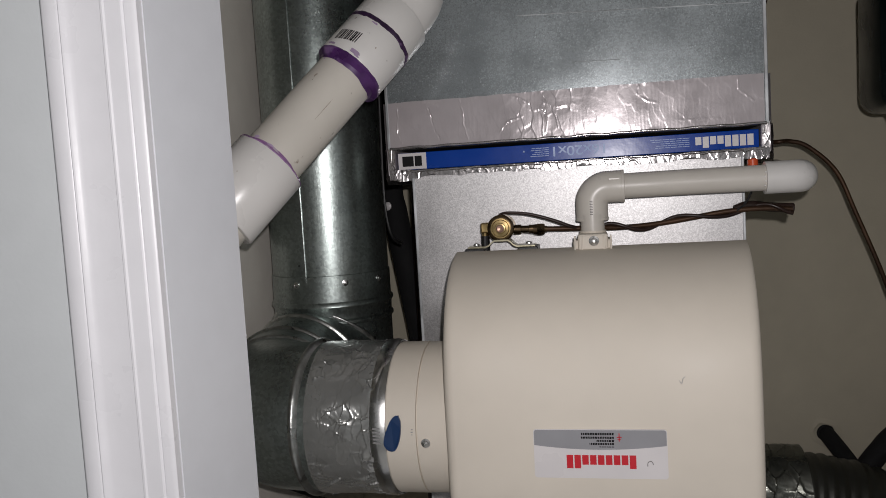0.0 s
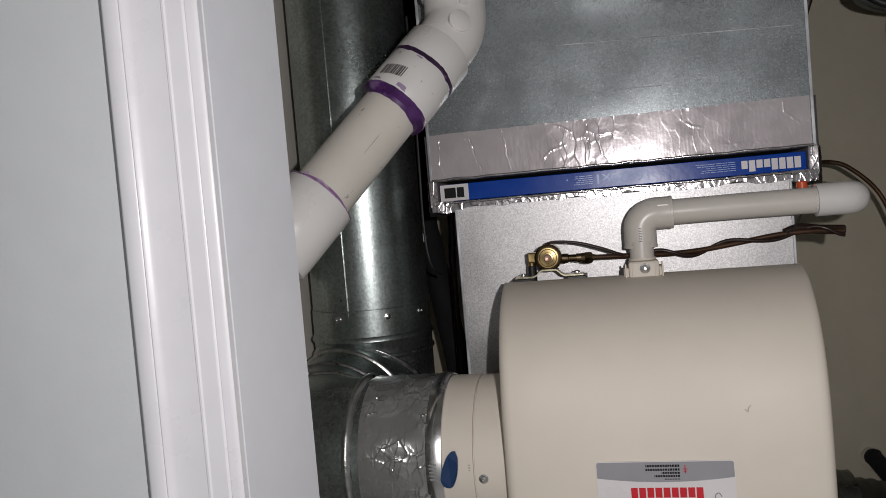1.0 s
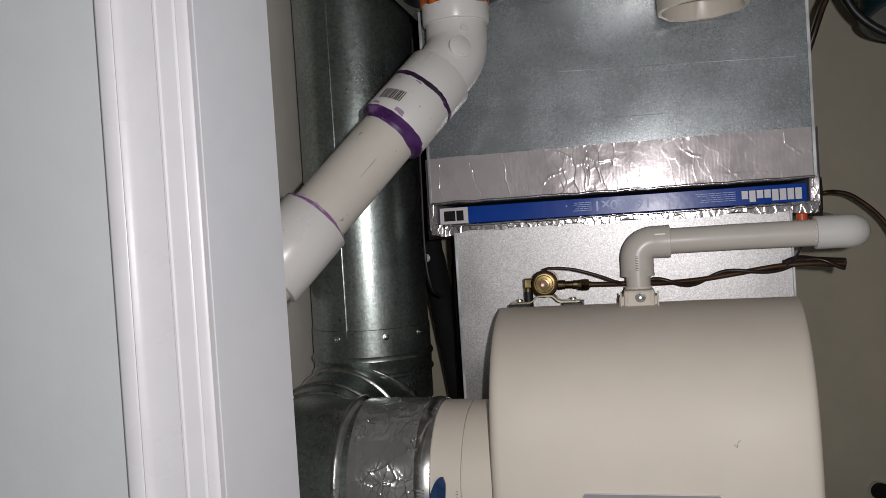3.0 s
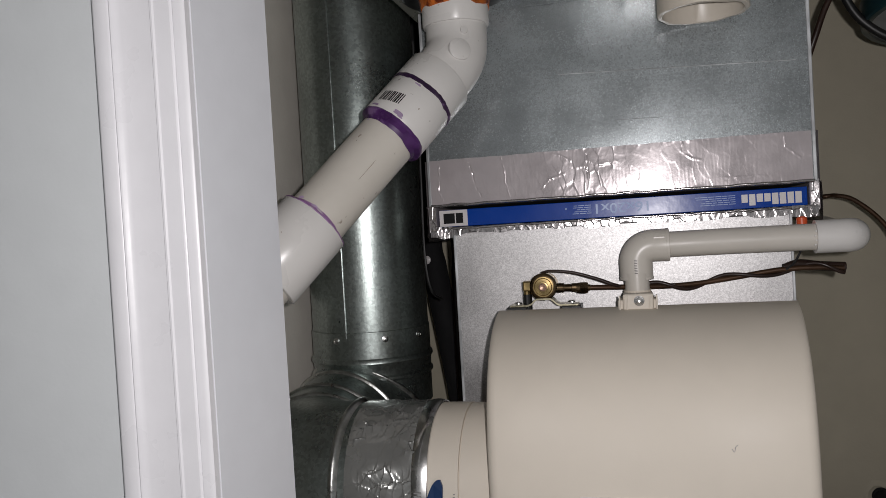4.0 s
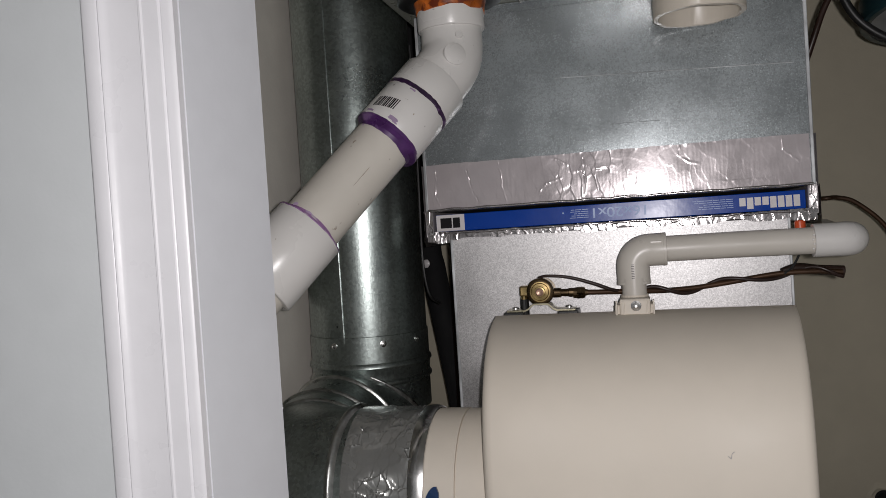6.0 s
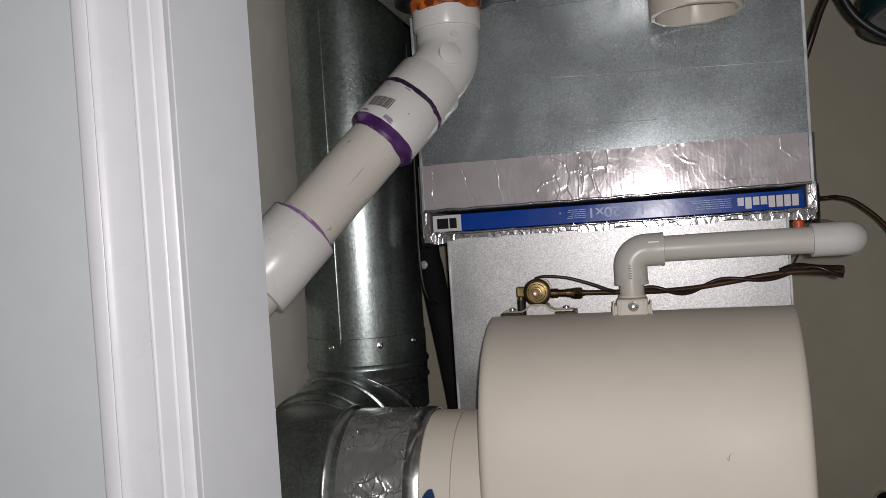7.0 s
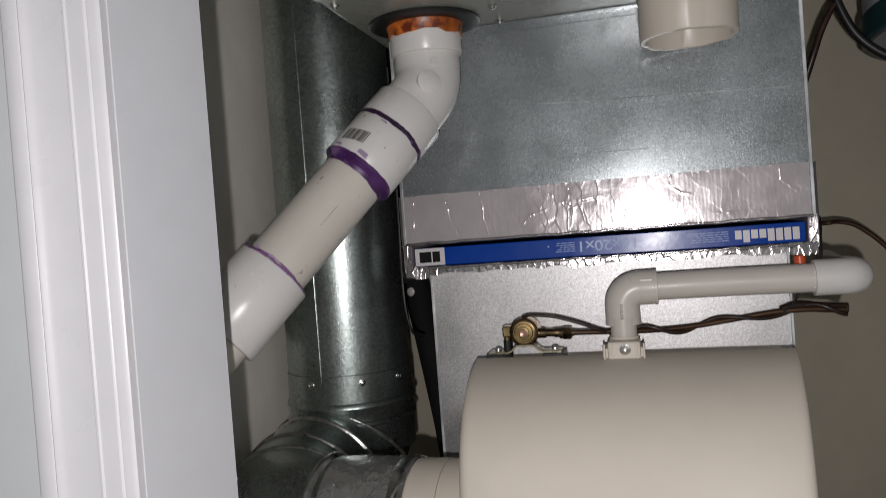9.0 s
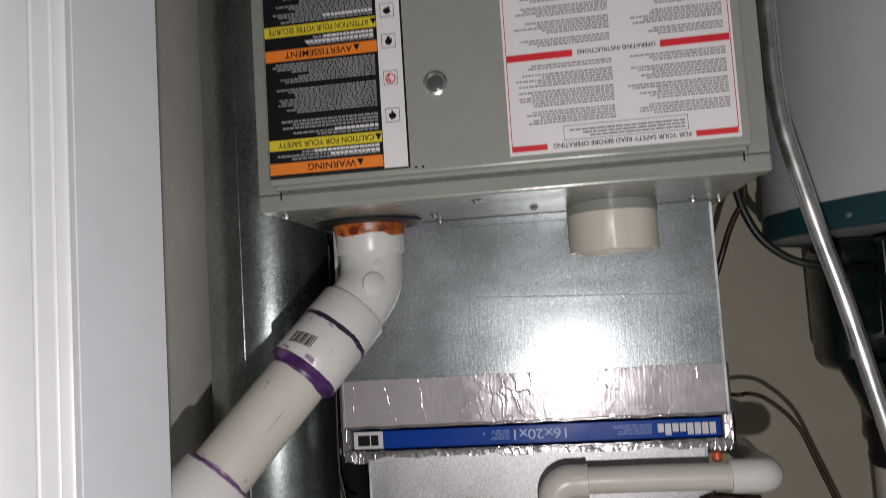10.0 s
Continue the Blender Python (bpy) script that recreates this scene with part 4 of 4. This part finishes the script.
part("inlet_elbow", merge(box((0.0885, 0.948, 1.3835), (0.0985, 0.962, 1.3945), 0.0015), lathe([(0.0042, 0), (0.0042, 0.012), (0, 0.012)], (0.0945, 0.955, 1.3945), (0, 0, 1), 14)), M_BRASS, valve)
part("feed_hose", lathe([(0.0046, 0), (0.0046, 0.018), (0, 0.018)], (0.0945, 0.955, 1.398), (0, 0, 1), 14), M_BLACK, valve)
part("outlet_stem", lathe([(0.0052, 0), (0.0052, 0.008), (0.0040, 0.0085), (0.0040, 0.016), (0.0048, 0.0165), (0.0048, 0.022), (0.0035, 0.0225)], (0.063, 0.956, 1.3925), (-1, 0, 0.02), 20), M_BRONZE, valve)
part("compression_nut", merge(lathe([(0.0068, 0), (0.0068, 0.0065), (0.0058, 0.008), (0.003, 0.008)], (0.0375, 0.956, 1.3935), (-1, 0, 0), 6), lathe([(0.0055, -0.004), (0.0058, 0), (0.003, 0.011)], (0.0375, 0.956, 1.3935), (-1, 0, 0), 18)), M_BRONZE, valve)
bracket = bmesh.new()
strap = [(0.1125, 1.4088), (0.0935, 1.4088), (0.0895, 1.4072), (0.0865, 1.4040), (0.0835, 1.4022), (0.0690, 1.4022), (0.0662, 1.4040), (0.0632, 1.4072), (0.0595, 1.4090), (0.0400, 1.4092)]
loops = [[bracket.verts.new((x, y, z + dz)) for y, dz in ((0.943, 0), (0.966, 0), (0.966, 0.0017), (0.943, 0.0017))] for x, z in strap]
for a, b in zip(loops, loops[1:]):
    for k in range(4):
        bracket.faces.new((a[k], a[(k + 1) % 4], b[(k + 1) % 4], b[k]))
bracket.faces.new(loops[0])
bracket.faces.new(loops[-1][::-1])
part("bracket", bracket, M_YZINC, valve, "bent yellow zinc strap")
for x in (0.1045, 0.047):
    foot = part("foot", box((x - 0.0105, 0.938, 1.4104), (x + 0.0105, 0.968, 1.4185), 0.001), M_BLACK, valve)
    part("screw_head", lathe([(0.0036, 0), (0.0034, 0.0016), (0.0018, 0.0026), (0, 0.0026)], (x, 0.953, 1.4082), (0, 0, -1), 14), M_STEEL, foot, smooth=True)

# ---- drain pipe ----
drain = thing("drain_pipe", (-0.1, 0.957, 1.352), "grey-white plastic humidifier drain pipe with elbows", "pipe")
DY, DZ = 0.957, 1.352
EY = DY - 0.005
bend = [(-0.0215, EY, 1.3860), (-0.0215, EY, 1.3855), (-0.0215, EY, 1.372)] + bezier((-0.0215, EY, 1.3685), (-0.0215, EY, 1.3595), (-0.0290, EY, DZ), (-0.0385, EY + 0.001, DZ), 16) + [(-0.046, DY - 0.003, DZ), (-0.0545, DY - 0.003, DZ), (-0.055, DY - 0.003, DZ)]
part("elbow", sweep(bend, [0.0160] + [0.0168] * (len(bend) - 2) + [0.0160], 36), M_DRAIN, drain, "grey-white elbow", True)
part("hub_edge", lathe([(0.0162, 0), (0.0172, 0.0004), (0.0172, 0.0030), (0.0164, 0.0034)], (-0.0525, DY - 0.003, DZ), (-1, 0, 0), 36), M_DRAIN, drain, smooth=True)
part("hub_edge", lathe([(0.0162, 0), (0.0172, 0.0004), (0.0172, 0.0030), (0.0164, 0.0034)], (-0.0215, EY, 1.3835), (0, 0, 1), 36), M_DRAIN, drain, smooth=True)
part("drop", lathe([(0.0124, 0), (0.0124, 0.024), (0, 0.024)], (-0.0215, DY - 0.011, 1.380), (0, 0, 1), 32), M_DRAIN, drain, smooth=True)
part("pipe_run", sweep([(-0.05, DY, DZ), (-0.12, DY, DZ - 0.0004), (-0.2, DY, DZ)], 0.01335, 28), M_DRAIN, drain, smooth=True)
part("elbow_mark", box((-0.051, DY - 0.0190, 1.3430), (-0.040, DY - 0.0160, 1.3448), 0.0003), M_DRAIN, drain)
part("bar_code", plate([(-0.0225 + 0.0, 1.3655 + i * 0.0017, -0.0195, 1.3662 + i * 0.0017) for i in range(11)], EY - 0.0172, 0.0003), M_SMALLINK, drain)
bend = [(-0.1955, DY, DZ), (-0.212, DY, DZ)] + bezier((-0.220, DY, DZ), (-0.2345, DY, DZ), (-0.2325, DY + 0.012, DZ), (-0.2315, DY + 0.034, DZ), 12)
part("end_elbow", sweep(bend, [0.0166] * 3 + [0.0167] * (len(bend) - 3), 28), M_PVCW, drain, "white end elbow", True)
part("pipe_run", sweep([(-0.2315, DY + 0.03, DZ), (-0.2315, DY + 0.075, DZ - 0.002), (-0.2305, DY + 0.12, DZ - 0.006)], 0.01335, 24), M_DRAIN, drain, smooth=True)
part("glue_drips", merge(*[lathe([(0.0011, 0), (0.0008, 0.0007), (0, 0.0008)], (-0.1945 + 0.001 * (i % 2), DY - 0.0134, DZ - 0.006 + i * 0.0045), (0, -1, 0), 8) for i in range(4)]), M_PVCW, drain)

plug = thing("pipe_plug", (-0.189, 0.985, 1.3265), "small orange-red plastic plug beside the tape", "plug")
part("knob", lathe([(0.0040, 0), (0.0054, 0.0015), (0.0052, 0.0085), (0.003, 0.0100), (0, 0.0100)], (-0.1885, 0.979, 1.3315), (0, -0.1, 1), 18), M_RED, plug, smooth=True)
part("stem", lathe([(0.0025, 0), (0.0025, 0.016), (0, 0.016)], (-0.1885, 0.979, 1.3365), (0, 1, 0), 12), M_RED, plug)

# ---- copper feed with its twisted control cable ----
feed = thing("water_feed_tube", (0.03, 0.957, 1.393), "thin copper feed tube wound with dark cable", "tube")
run = spline([(0.030, 0.957, 1.3935), (-0.02, 0.9665, 1.3955), (-0.052, 0.975, 1.3968), (-0.085, 0.980, 1.3955), (-0.12, 0.984, 1.3915), (-0.165, 0.986, 1.3855), (-0.20, 0.987, 1.3845), (-0.228, 0.988, 1.3865)], 8)
part("copper_tube", sweep(run, 0.0028, 14), M_COPPER, feed, smooth=True)
wound = []
for i, p in enumerate(run):
    a = i * 0.36
    k = 0.0 if i < 6 else 0.0046
    wound.append(Vector(p) + Vector((0, -math.cos(a) * 0.0044 - 0.0004, math.sin(a) * k)))
cable_in = spline([(0.078, 0.953, 1.3755), (0.068, 0.951, 1.3738), (0.045, 0.952, 1.3765), (0.02, 0.955, 1.3845), (0.004, 0.958, 1.3915)], 8)
part("control_cable", sweep(cable_in + wound[7:], [0.0014 + 0.0007 * min(1, i / 34) for i in range(len(cable_in + wound[7:]))], 10), M_BROWN, feed, "dark twisted control cable", True)
part("cable_tail", sweep(spline([(-0.172, 0.984, 1.3855), (-0.181, 0.985, 1.378), (-0.188, 0.986, 1.3655), (-0.192, 0.988, 1.352)], 6), 0.0012, 8), M_BLACK, feed, smooth=True)
part("sleeve_end", sweep(spline([(-0.170, 0.986, 1.3825), (-0.185, 0.99, 1.3800), (-0.205, 0.995, 1.3835), (-0.2315, 0.998, 1.3860)], 6), [0.0030 + 0.0022 * min(1, i / 9) for i in range(19)], 14), M_BROWN, feed, "dark cable sleeve", True)

# ---- bypass duct ----
BC = (0.330, 1.108)
BR = 0.0772
byp = thing("bypass_duct", (BC[0], BC[1], 0), "round galvanised bypass duct with taped elbow", "duct")
part("pipe_run", lathe([(BR, 0.0), (BR, 1.452), (BR - 0.001, 1.453)], (BC[0], BC[1], 0), (0, 0, 1), 72), M_PIPEZ, byp, smooth=True)
seam_p = Vector((0.3365, BC[1] - math.sqrt(BR ** 2 - (0.3365 - BC[0]) ** 2) - 0.0004, 0))
part("lock_seam", box((seam_p.x - 0.0011, seam_p.y - 0.001, 0), (seam_p.x + 0.0011, seam_p.y + 0.003, 1.452), 0.0005), M_PIPEZ, byp)
part("joint_sleeve", lathe([(BR + 0.0006, 0.0), (BR + 0.0013, 0.0006), (BR + 0.0013, 0.034), (BR + 0.0036, 0.0365), (BR + 0.0042, 0.040), (BR + 0.0016, 0.044), (BR + 0.001, 0.056), (BR + 0.0034, 0.0585), (BR + 0.0034, 0.0615), (BR, 0.065)], (BC[0], BC[1], 1.4445), (0, 0, 1), 72), M_PIPEZ, byp, smooth=True)
for ang in (-122, -75, -160):
    a = math.radians(ang)
    screw("screw", (BC[0] + (BR + 0.001) * math.cos(a), BC[1] + (BR + 0.001) * math.sin(a), 1.4545), (math.cos(a), math.sin(a), 0), 0.0033, byp)
EX = HX1 + 0.0565
curve = bezier((BC[0], BC[1], 1.509), (BC[0] + 0.008, BC[1] - 0.012, 1.600), (0.400, CY, CZ), (0.2700, CY, CZ), 40)
gores = [0, 13, 27, 40]
for a, b in zip(gores, gores[1:]):
    piece = curve[a:b + 1]
    part("elbow_gore", sweep(piece, [BR + 0.0008] * len(piece), 56, cap=False), M_PIPEZ, byp, smooth=True)
part("elbow_throat", lathe([(BR + 0.0006, 0.0), (BR + 0.0006, 0.040)], (BC[0], BC[1], 1.505), (0, 0, 1), 72), M_PIPEZ, byp, smooth=True)
part("elbow_end", lathe([(BR, 0.0), (BR + 0.0008, 0.026)], (0.2445, CY, CZ), (1, 0, 0), 72), M_PIPEZ, byp, smooth=True)
for k in (5, 13, 20, 27, 40):
    p, d = curve[k], (curve[min(k + 1, 40)] - curve[k - 1]).normalized()
    big = 1.35 if k == 40 else 1.0
    ring = [(BR - 0.001 + 0.0048 * big * math.sin(math.pi * i / 8), (i - 4) / 4 * 0.0046 * big) for i in range(9)]
    part("elbow_bead", lathe(ring, p, d, 72), M_BEAD, byp, smooth=True)
wrap = bmesh.new()
rings = []
x_a, x_b = 0.2610, EX + 0.003
for i in range(130):
    u = i / 129
    x = x_a + (x_b - x_a) * u
    ring = []
    for k in range(420):
        a = 2 * math.pi * k / 420
        q = Vector((math.cos(a) * 4.2, math.sin(a) * 4.2, x * 30))
        soft = max(0.10, 0.45 + 1.5 * noise.noise(q * 0.8 + Vector((3, 1, 7)))) * min(1.0, 8 * u + 0.2)
        d = 0.0034 * soft * facets(a * CR, x, 80, 2.0) + 0.0014 * soft * facets(x, a * CR, 130, 5.0)
        ring.append(wrap.verts.new((x, CY + (CR + 0.0014 * (1 - u) + 0.0012 + d) * math.cos(a), CZ + (CR + 0.0014 * (1 - u) + 0.0012 + d) * math.sin(a))))
    rings.append(ring)
for p, q in zip(rings, rings[1:]):
    for k in range(420):
        wrap.faces.new((p[k], p[(k + 1) % 420], q[(k + 1) % 420], q[k]))
part("foil_tape", wrap, M_TAPE2, byp, "wrinkled foil tape around the elbow", True)
part("hose_clamp", lathe([(CR + 0.0012, -0.0005)] + [(CR + 0.0016 + 0.0022 * math.sin(math.pi * (0.12 + 0.76 * i / 8)), 0.0150 * i / 8) for i in range(9)] + [(CR + 0.0012, 0.0155)], (EX - 0.001, CY, CZ), (1, 0, 0), 96), M_BAND, byp, "steel band clamp", True)
part("clamp_slots", merge(*[box((EX + 0.0035, CY - CR - 0.0042, 1.566 + i * 0.0034), (EX + 0.0105, CY - CR - 0.0032, 1.5675 + i * 0.0034)) for i in range(5)]), M_GREYINK, byp)
for x, z in ((0.352, 1.485), (0.344, 1.43)):
    part("scuff", lathe([(0.0012, 0), (0, 0.0004)], (x, BC[1] - math.sqrt(max(0, (BR + 0.0016) ** 2 - (x - BC[0]) ** 2)), z), (0, -1, 0), 8), M_DARK, byp)

# ---- behind the ducts ----
lineset = thing("refrigerant_line", (0.262, 1.28, 0), "black foam-insulated refrigerant line behind the ducts", "pipe")
part("insulation", sweep(spline([(0.300, 1.30, 0.2), (0.292, 1.29, 0.9), (0.288, 1.28, 1.30), (0.281, 1.28, 1.38), (0.2640, 1.28, 1.49), (0.2500, 1.28, 1.59), (0.240, 1.28, 1.72), (0.234, 1.28, 1.90), (0.232, 1.28, 2.43)], 8), 0.0190, 24), M_FOAM, lineset, smooth=True)
part("sealant_dab", lathe([(0.0, -0.003), (0.0062, -0.002), (0.0068, 0.0), (0.0040, 0.0022), (0, 0.0030)], (0.2880, 1.2612, 1.3655), (0.3, -1, 0), 9), M_WHITE, lineset, "dried white sealant dab", True)
part("bare_tube", sweep(spline([(0.232, 1.22, 0.2), (0.232, 1.22, 1.1), (0.234, 1.22, 1.36), (0.237, 1.22, 1.48), (0.238, 1.22, 2.43)], 8), 0.005, 12), M_BROWN, lineset, "thin brown tube", True)
WIRE = [(0.2405, 1.08, 1.08), (0.2400, 1.08, 1.20), (0.2405, 1.08, 1.27), (0.2415, 1.08, 1.33), (0.2400, 1.08, 1.375), (0.2350, 1.085, 1.402), (0.2270, 1.10, 1.412)]
cable = thing("loose_wire", (0.30, 1.27, 1.2), "loose thin black wire hanging beside the duct", "cable")
part("wire", sweep(spline(WIRE, 10), 0.0017, 8), M_BLACK, cable, smooth=True)

low = thing("black_wire", (0.41, 1.02, 1.70), "thin black wire running over the taped elbow", "cable")
part("wire", sweep(spline([(0.470, 1.03, 1.60), (0.446, 1.02, 1.66), (0.418, 1.02, 1.690), (0.399, 1.02, 1.702), (0.381, 1.02, 1.711), (0.358, 1.02, 1.719), (0.330, 1.02, 1.728), (0.28, 1.04, 1.75), (0.22, 1.10, 1.80)], 8), 0.0028, 10), M_BLACK, low, smooth=True)

# ---- thin copper line and cables on the other side ----
cu = thing("copper_line", (-0.262, 1.25, 1.308), "bent thin brown copper line behind the filter rack", "tube")
part("tube", sweep(spline([(-0.16, 1.43, 1.30), (-0.215, 1.36, 1.302), (-0.262, 1.25, 1.3075), (-0.285, 1.25, 1.3075), (-0.309, 1.25, 1.317), (-0.343, 1.25, 1.352), (-0.366, 1.25, 1.408), (-0.402, 1.25, 1.505), (-0.43, 1.26, 1.60), (-0.45, 1.28, 1.75), (-0.455, 1.30, 2.43)], 8), 0.0030, 14), M_COPPER, cu, smooth=True)
cab = thing("power_cable", (-0.255, 1.1, 1.06), "thick dark cable looping from furnace to heater", "cable")
part("cable", sweep(spline([(-0.245, 1.12, 0.9), (-0.250, 1.10, 0.98), (-0.258, 1.1, 1.04), (-0.266, 1.1, 1.075), (-0.283, 1.1, 1.109), (-0.312, 1.1, 1.134), (-0.345, 1.1, 1.145), (-0.40, 1.13, 1.15), (-0.46, 1.18, 1.15)], 8), 0.0048, 14), M_BLACK, cab, smooth=True)
cab2 = thing("thin_cable", (-0.25, 1.1, 1.06), "thin brown cable hanging beside the duct box", "cable")
part("cable", sweep(spline([(-0.262, 1.10, 0.95), (-0.268, 1.10, 1.03), (-0.267, 1.10, 1.06), (-0.256, 1.10, 1.078), (-0.246, 1.10, 1.098), (-0.236, 1.10, 1.125), (-0.226, 1.11, 1.155), (-0.215, 1.14, 1.19), (-0.2135, 1.18, 1.23)], 8), 0.0036, 12), M_BROWN, cab2, smooth=True)

# ---- water heater ----
HC, HR = Vector((-0.570, 1.08, 0)), 0.279
heater = thing("water_heater", (HC.x, HC.y, 0), "tall pale grey water heater with dark teal top rim", "water heater")
part("jacket", lathe([(HR - 0.004, 0.0), (HR - 0.004, 0.02), (HR, 0.03), (HR, 1.087)], HC, (0, 0, 1), 96), M_JACKET, heater, smooth=True)
part("rim", lathe([(HR + 0.0005, 1.084), (HR + 0.003, 1.0855), (HR + 0.003, 1.1115), (HR + 0.001, 1.1135), (HR - 0.006, 1.1135)], HC, (0, 0, 1), 96), M_TEAL, heater, "dark teal metal rim", True)
part("top_pan", lathe([(HR - 0.004, 1.113), (HR - 0.012, 1.1085), (0.05, 1.1105), (0, 1.1105)], HC, (0, 0, 1), 96), M_JACKET, heater, smooth=True)
for ang in (8, -30, -66, 42, 75):
    a = math.radians(ang)
    part("rivet", lathe([(0.0036, 0), (0.0030, 0.0016), (0, 0.0022)], HC + Vector(((HR + 0.003) * math.cos(a), (HR + 0.003) * math.sin(a), 1.1015)), (math.cos(a), math.sin(a), 0), 12), M_STEEL, heater, smooth=True)
blower = thing("vent_blower", (-0.5, 1.2, 1.1105), "glossy black plastic vent blower on the water heater", "blower")
part("housing", box((-0.64, 1.10, 1.1105), (-0.425, 1.28, 1.268), 0.014, 5), M_BLOWER, blower, smooth=True)
part("inlet_box", box((-0.455, 1.15, 1.112), (-0.374, 1.27, 1.280), 0.022, 6), M_BLOWER, blower, smooth=True)
part("front_cover", box((-0.60, 1.075, 1.116), (-0.408, 1.108, 1.235), 0.007, 4), M_BLOWER, blower, smooth=True)
part("cover_edge", box((-0.4095, 1.072, 1.12), (-0.4045, 1.077, 1.232), 0.0018), M_BLOWER, blower)
part("lug", lathe([(0.010, 0), (0.010, 0.012), (0.007, 0.014), (0, 0.014)], (-0.415, 1.15, 1.281), (0, 1, 0.1), 20), M_BLACK, blower, smooth=True)
part("outlet_neck", lathe([(0.075, 0), (0.072, 0.012), (0.055, 0.05), (0.045, 0.07), (0.045, 0.08), (0, 0.08)], (-0.452, 1.17, 1.262), (0, 0, 1), 40), M_BLOWER, blower, smooth=True)
exhaust = thing("exhaust_pipe", (-0.452, 1.17, 1.335), "cream plastic exhaust pipe in a clamped rubber coupling", "pipe")
part("rubber_coupling", lathe([(0.045, 0), (0.047, 0.002), (0.047, 0.056), (0.045, 0.058), (0.03, 0.058)], (-0.452, 1.17, 1.334), (0, 0, 1), 40), M_BLACK, exhaust, smooth=True)
for z in (1.341, 1.377):
    part("clamp", lathe([(0.047, 0), (0.0485, 0.0005), (0.0485, 0.0085), (0.047, 0.009)], (-0.452, 1.17, z), (0, 0, 1), 40), M_BLACK, exhaust, smooth=True)
part("pipe_run", lathe([(0.0435, 0), (0.0435, 1.05), (0, 1.05)], (-0.452, 1.17, 1.385), (0, 0, 1), 40), M_STUB, exhaust, smooth=True)

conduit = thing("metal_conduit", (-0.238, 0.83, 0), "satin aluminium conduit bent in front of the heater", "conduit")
# Points follow the camera's sight lines, all set at one chosen depth.
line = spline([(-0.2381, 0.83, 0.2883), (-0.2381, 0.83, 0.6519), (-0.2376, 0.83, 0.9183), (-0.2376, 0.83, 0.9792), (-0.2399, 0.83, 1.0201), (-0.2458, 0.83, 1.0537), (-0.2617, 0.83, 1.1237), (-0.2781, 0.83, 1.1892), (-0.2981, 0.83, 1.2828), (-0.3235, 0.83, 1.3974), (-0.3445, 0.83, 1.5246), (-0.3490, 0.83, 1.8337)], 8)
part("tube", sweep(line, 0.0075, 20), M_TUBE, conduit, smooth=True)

# ---- flexible duct and black pipe high on the back wall ----
flex = thing("flexible_duct", (-0.45, 1.33, 1.80), "dark silver flexible duct with foil tape", "duct")
path = spline([(-0.185, 1.33, 1.832), (-0.26, 1.335, 1.835), (-0.34, 1.34, 1.845), (-0.44, 1.345, 1.875), (-0.60, 1.35, 1.94)], 26)
part("sleeve", sweep(path, [0.066 + 0.0013 * math.sin(i * 1.55) + 0.0022 * noise.noise((i * 0.17, 3, 1)) for i in range(len(path))], 36), M_FLEXFOIL, flex, smooth=True)
end = tape_strip(0, 0.25, 0, 0.12, 0, 0.0030, 3.0, 0, 240, 70, base=0.4, scale=60)
for v in end.verts:
    a, h, d = v.co.x * 8 * math.pi, v.co.z / 0.12 * 0.085, -v.co.y
    v.co = Vector((-0.225 - h, 1.334 + (0.070 + d * 2.5 + 0.003 * noise.noise(v.co * 9)) * math.cos(a), 1.832 + (0.070 + d * 2.5 + 0.003 * noise.noise(v.co * 9)) * math.sin(a)))
part("foil_tape", end, M_DARKFOIL, flex, "crumpled foil tape", True)
hole = thing("wall_opening", (-0.372, BACK, 1.765), "rough round pipe opening in the beige wall", "opening", kind="structure")
rim = lathe([(0.0125, 0.0), (0.017, 0.0022), (0.021, 0.001), (0.024, 0.0)], (-0.374, BACK - 0.0005, 1.778), (0, -1, 0), 40)
for v in rim.verts:
    v.co += Vector((noise.noise(v.co * 70) * 0.004, 0, noise.noise(v.co * 70 + Vector((5, 5, 5))) * 0.004))
part("rough_edge", rim, M_CLOSET, hole, smooth=True)
# Black disc on the wall face gives the dark of the hole.
part("hole_shade_disc", lathe([(0.0142, 0.0), (0.0142, 0.0012), (0, 0.0012)], (-0.375, BACK - 0.0005, 1.779), (0, -1, 0), 24), M_DARK, hole)
bp = thing("black_pipe", (-0.4, 1.42, 1.79), "black foam-wrapped pipe entering the back wall", "pipe")
part("wall_branch", sweep(spline([(-0.375, BACK + 0.02, 1.779), (-0.379, 1.44, 1.785), (-0.391, 1.41, 1.803), (-0.406, 1.39, 1.828), (-0.415, 1.38, 1.852)], 6), 0.0132, 20), M_FOAM, bp, smooth=True)
part("side_branch", sweep(spline([(-0.398, 1.385, 1.845), (-0.412, 1.385, 1.815), (-0.435, 1.385, 1.783), (-0.465, 1.385, 1.750), (-0.60, 1.37, 1.62)], 6), 0.0160, 20), M_FOAM, bp, smooth=True)
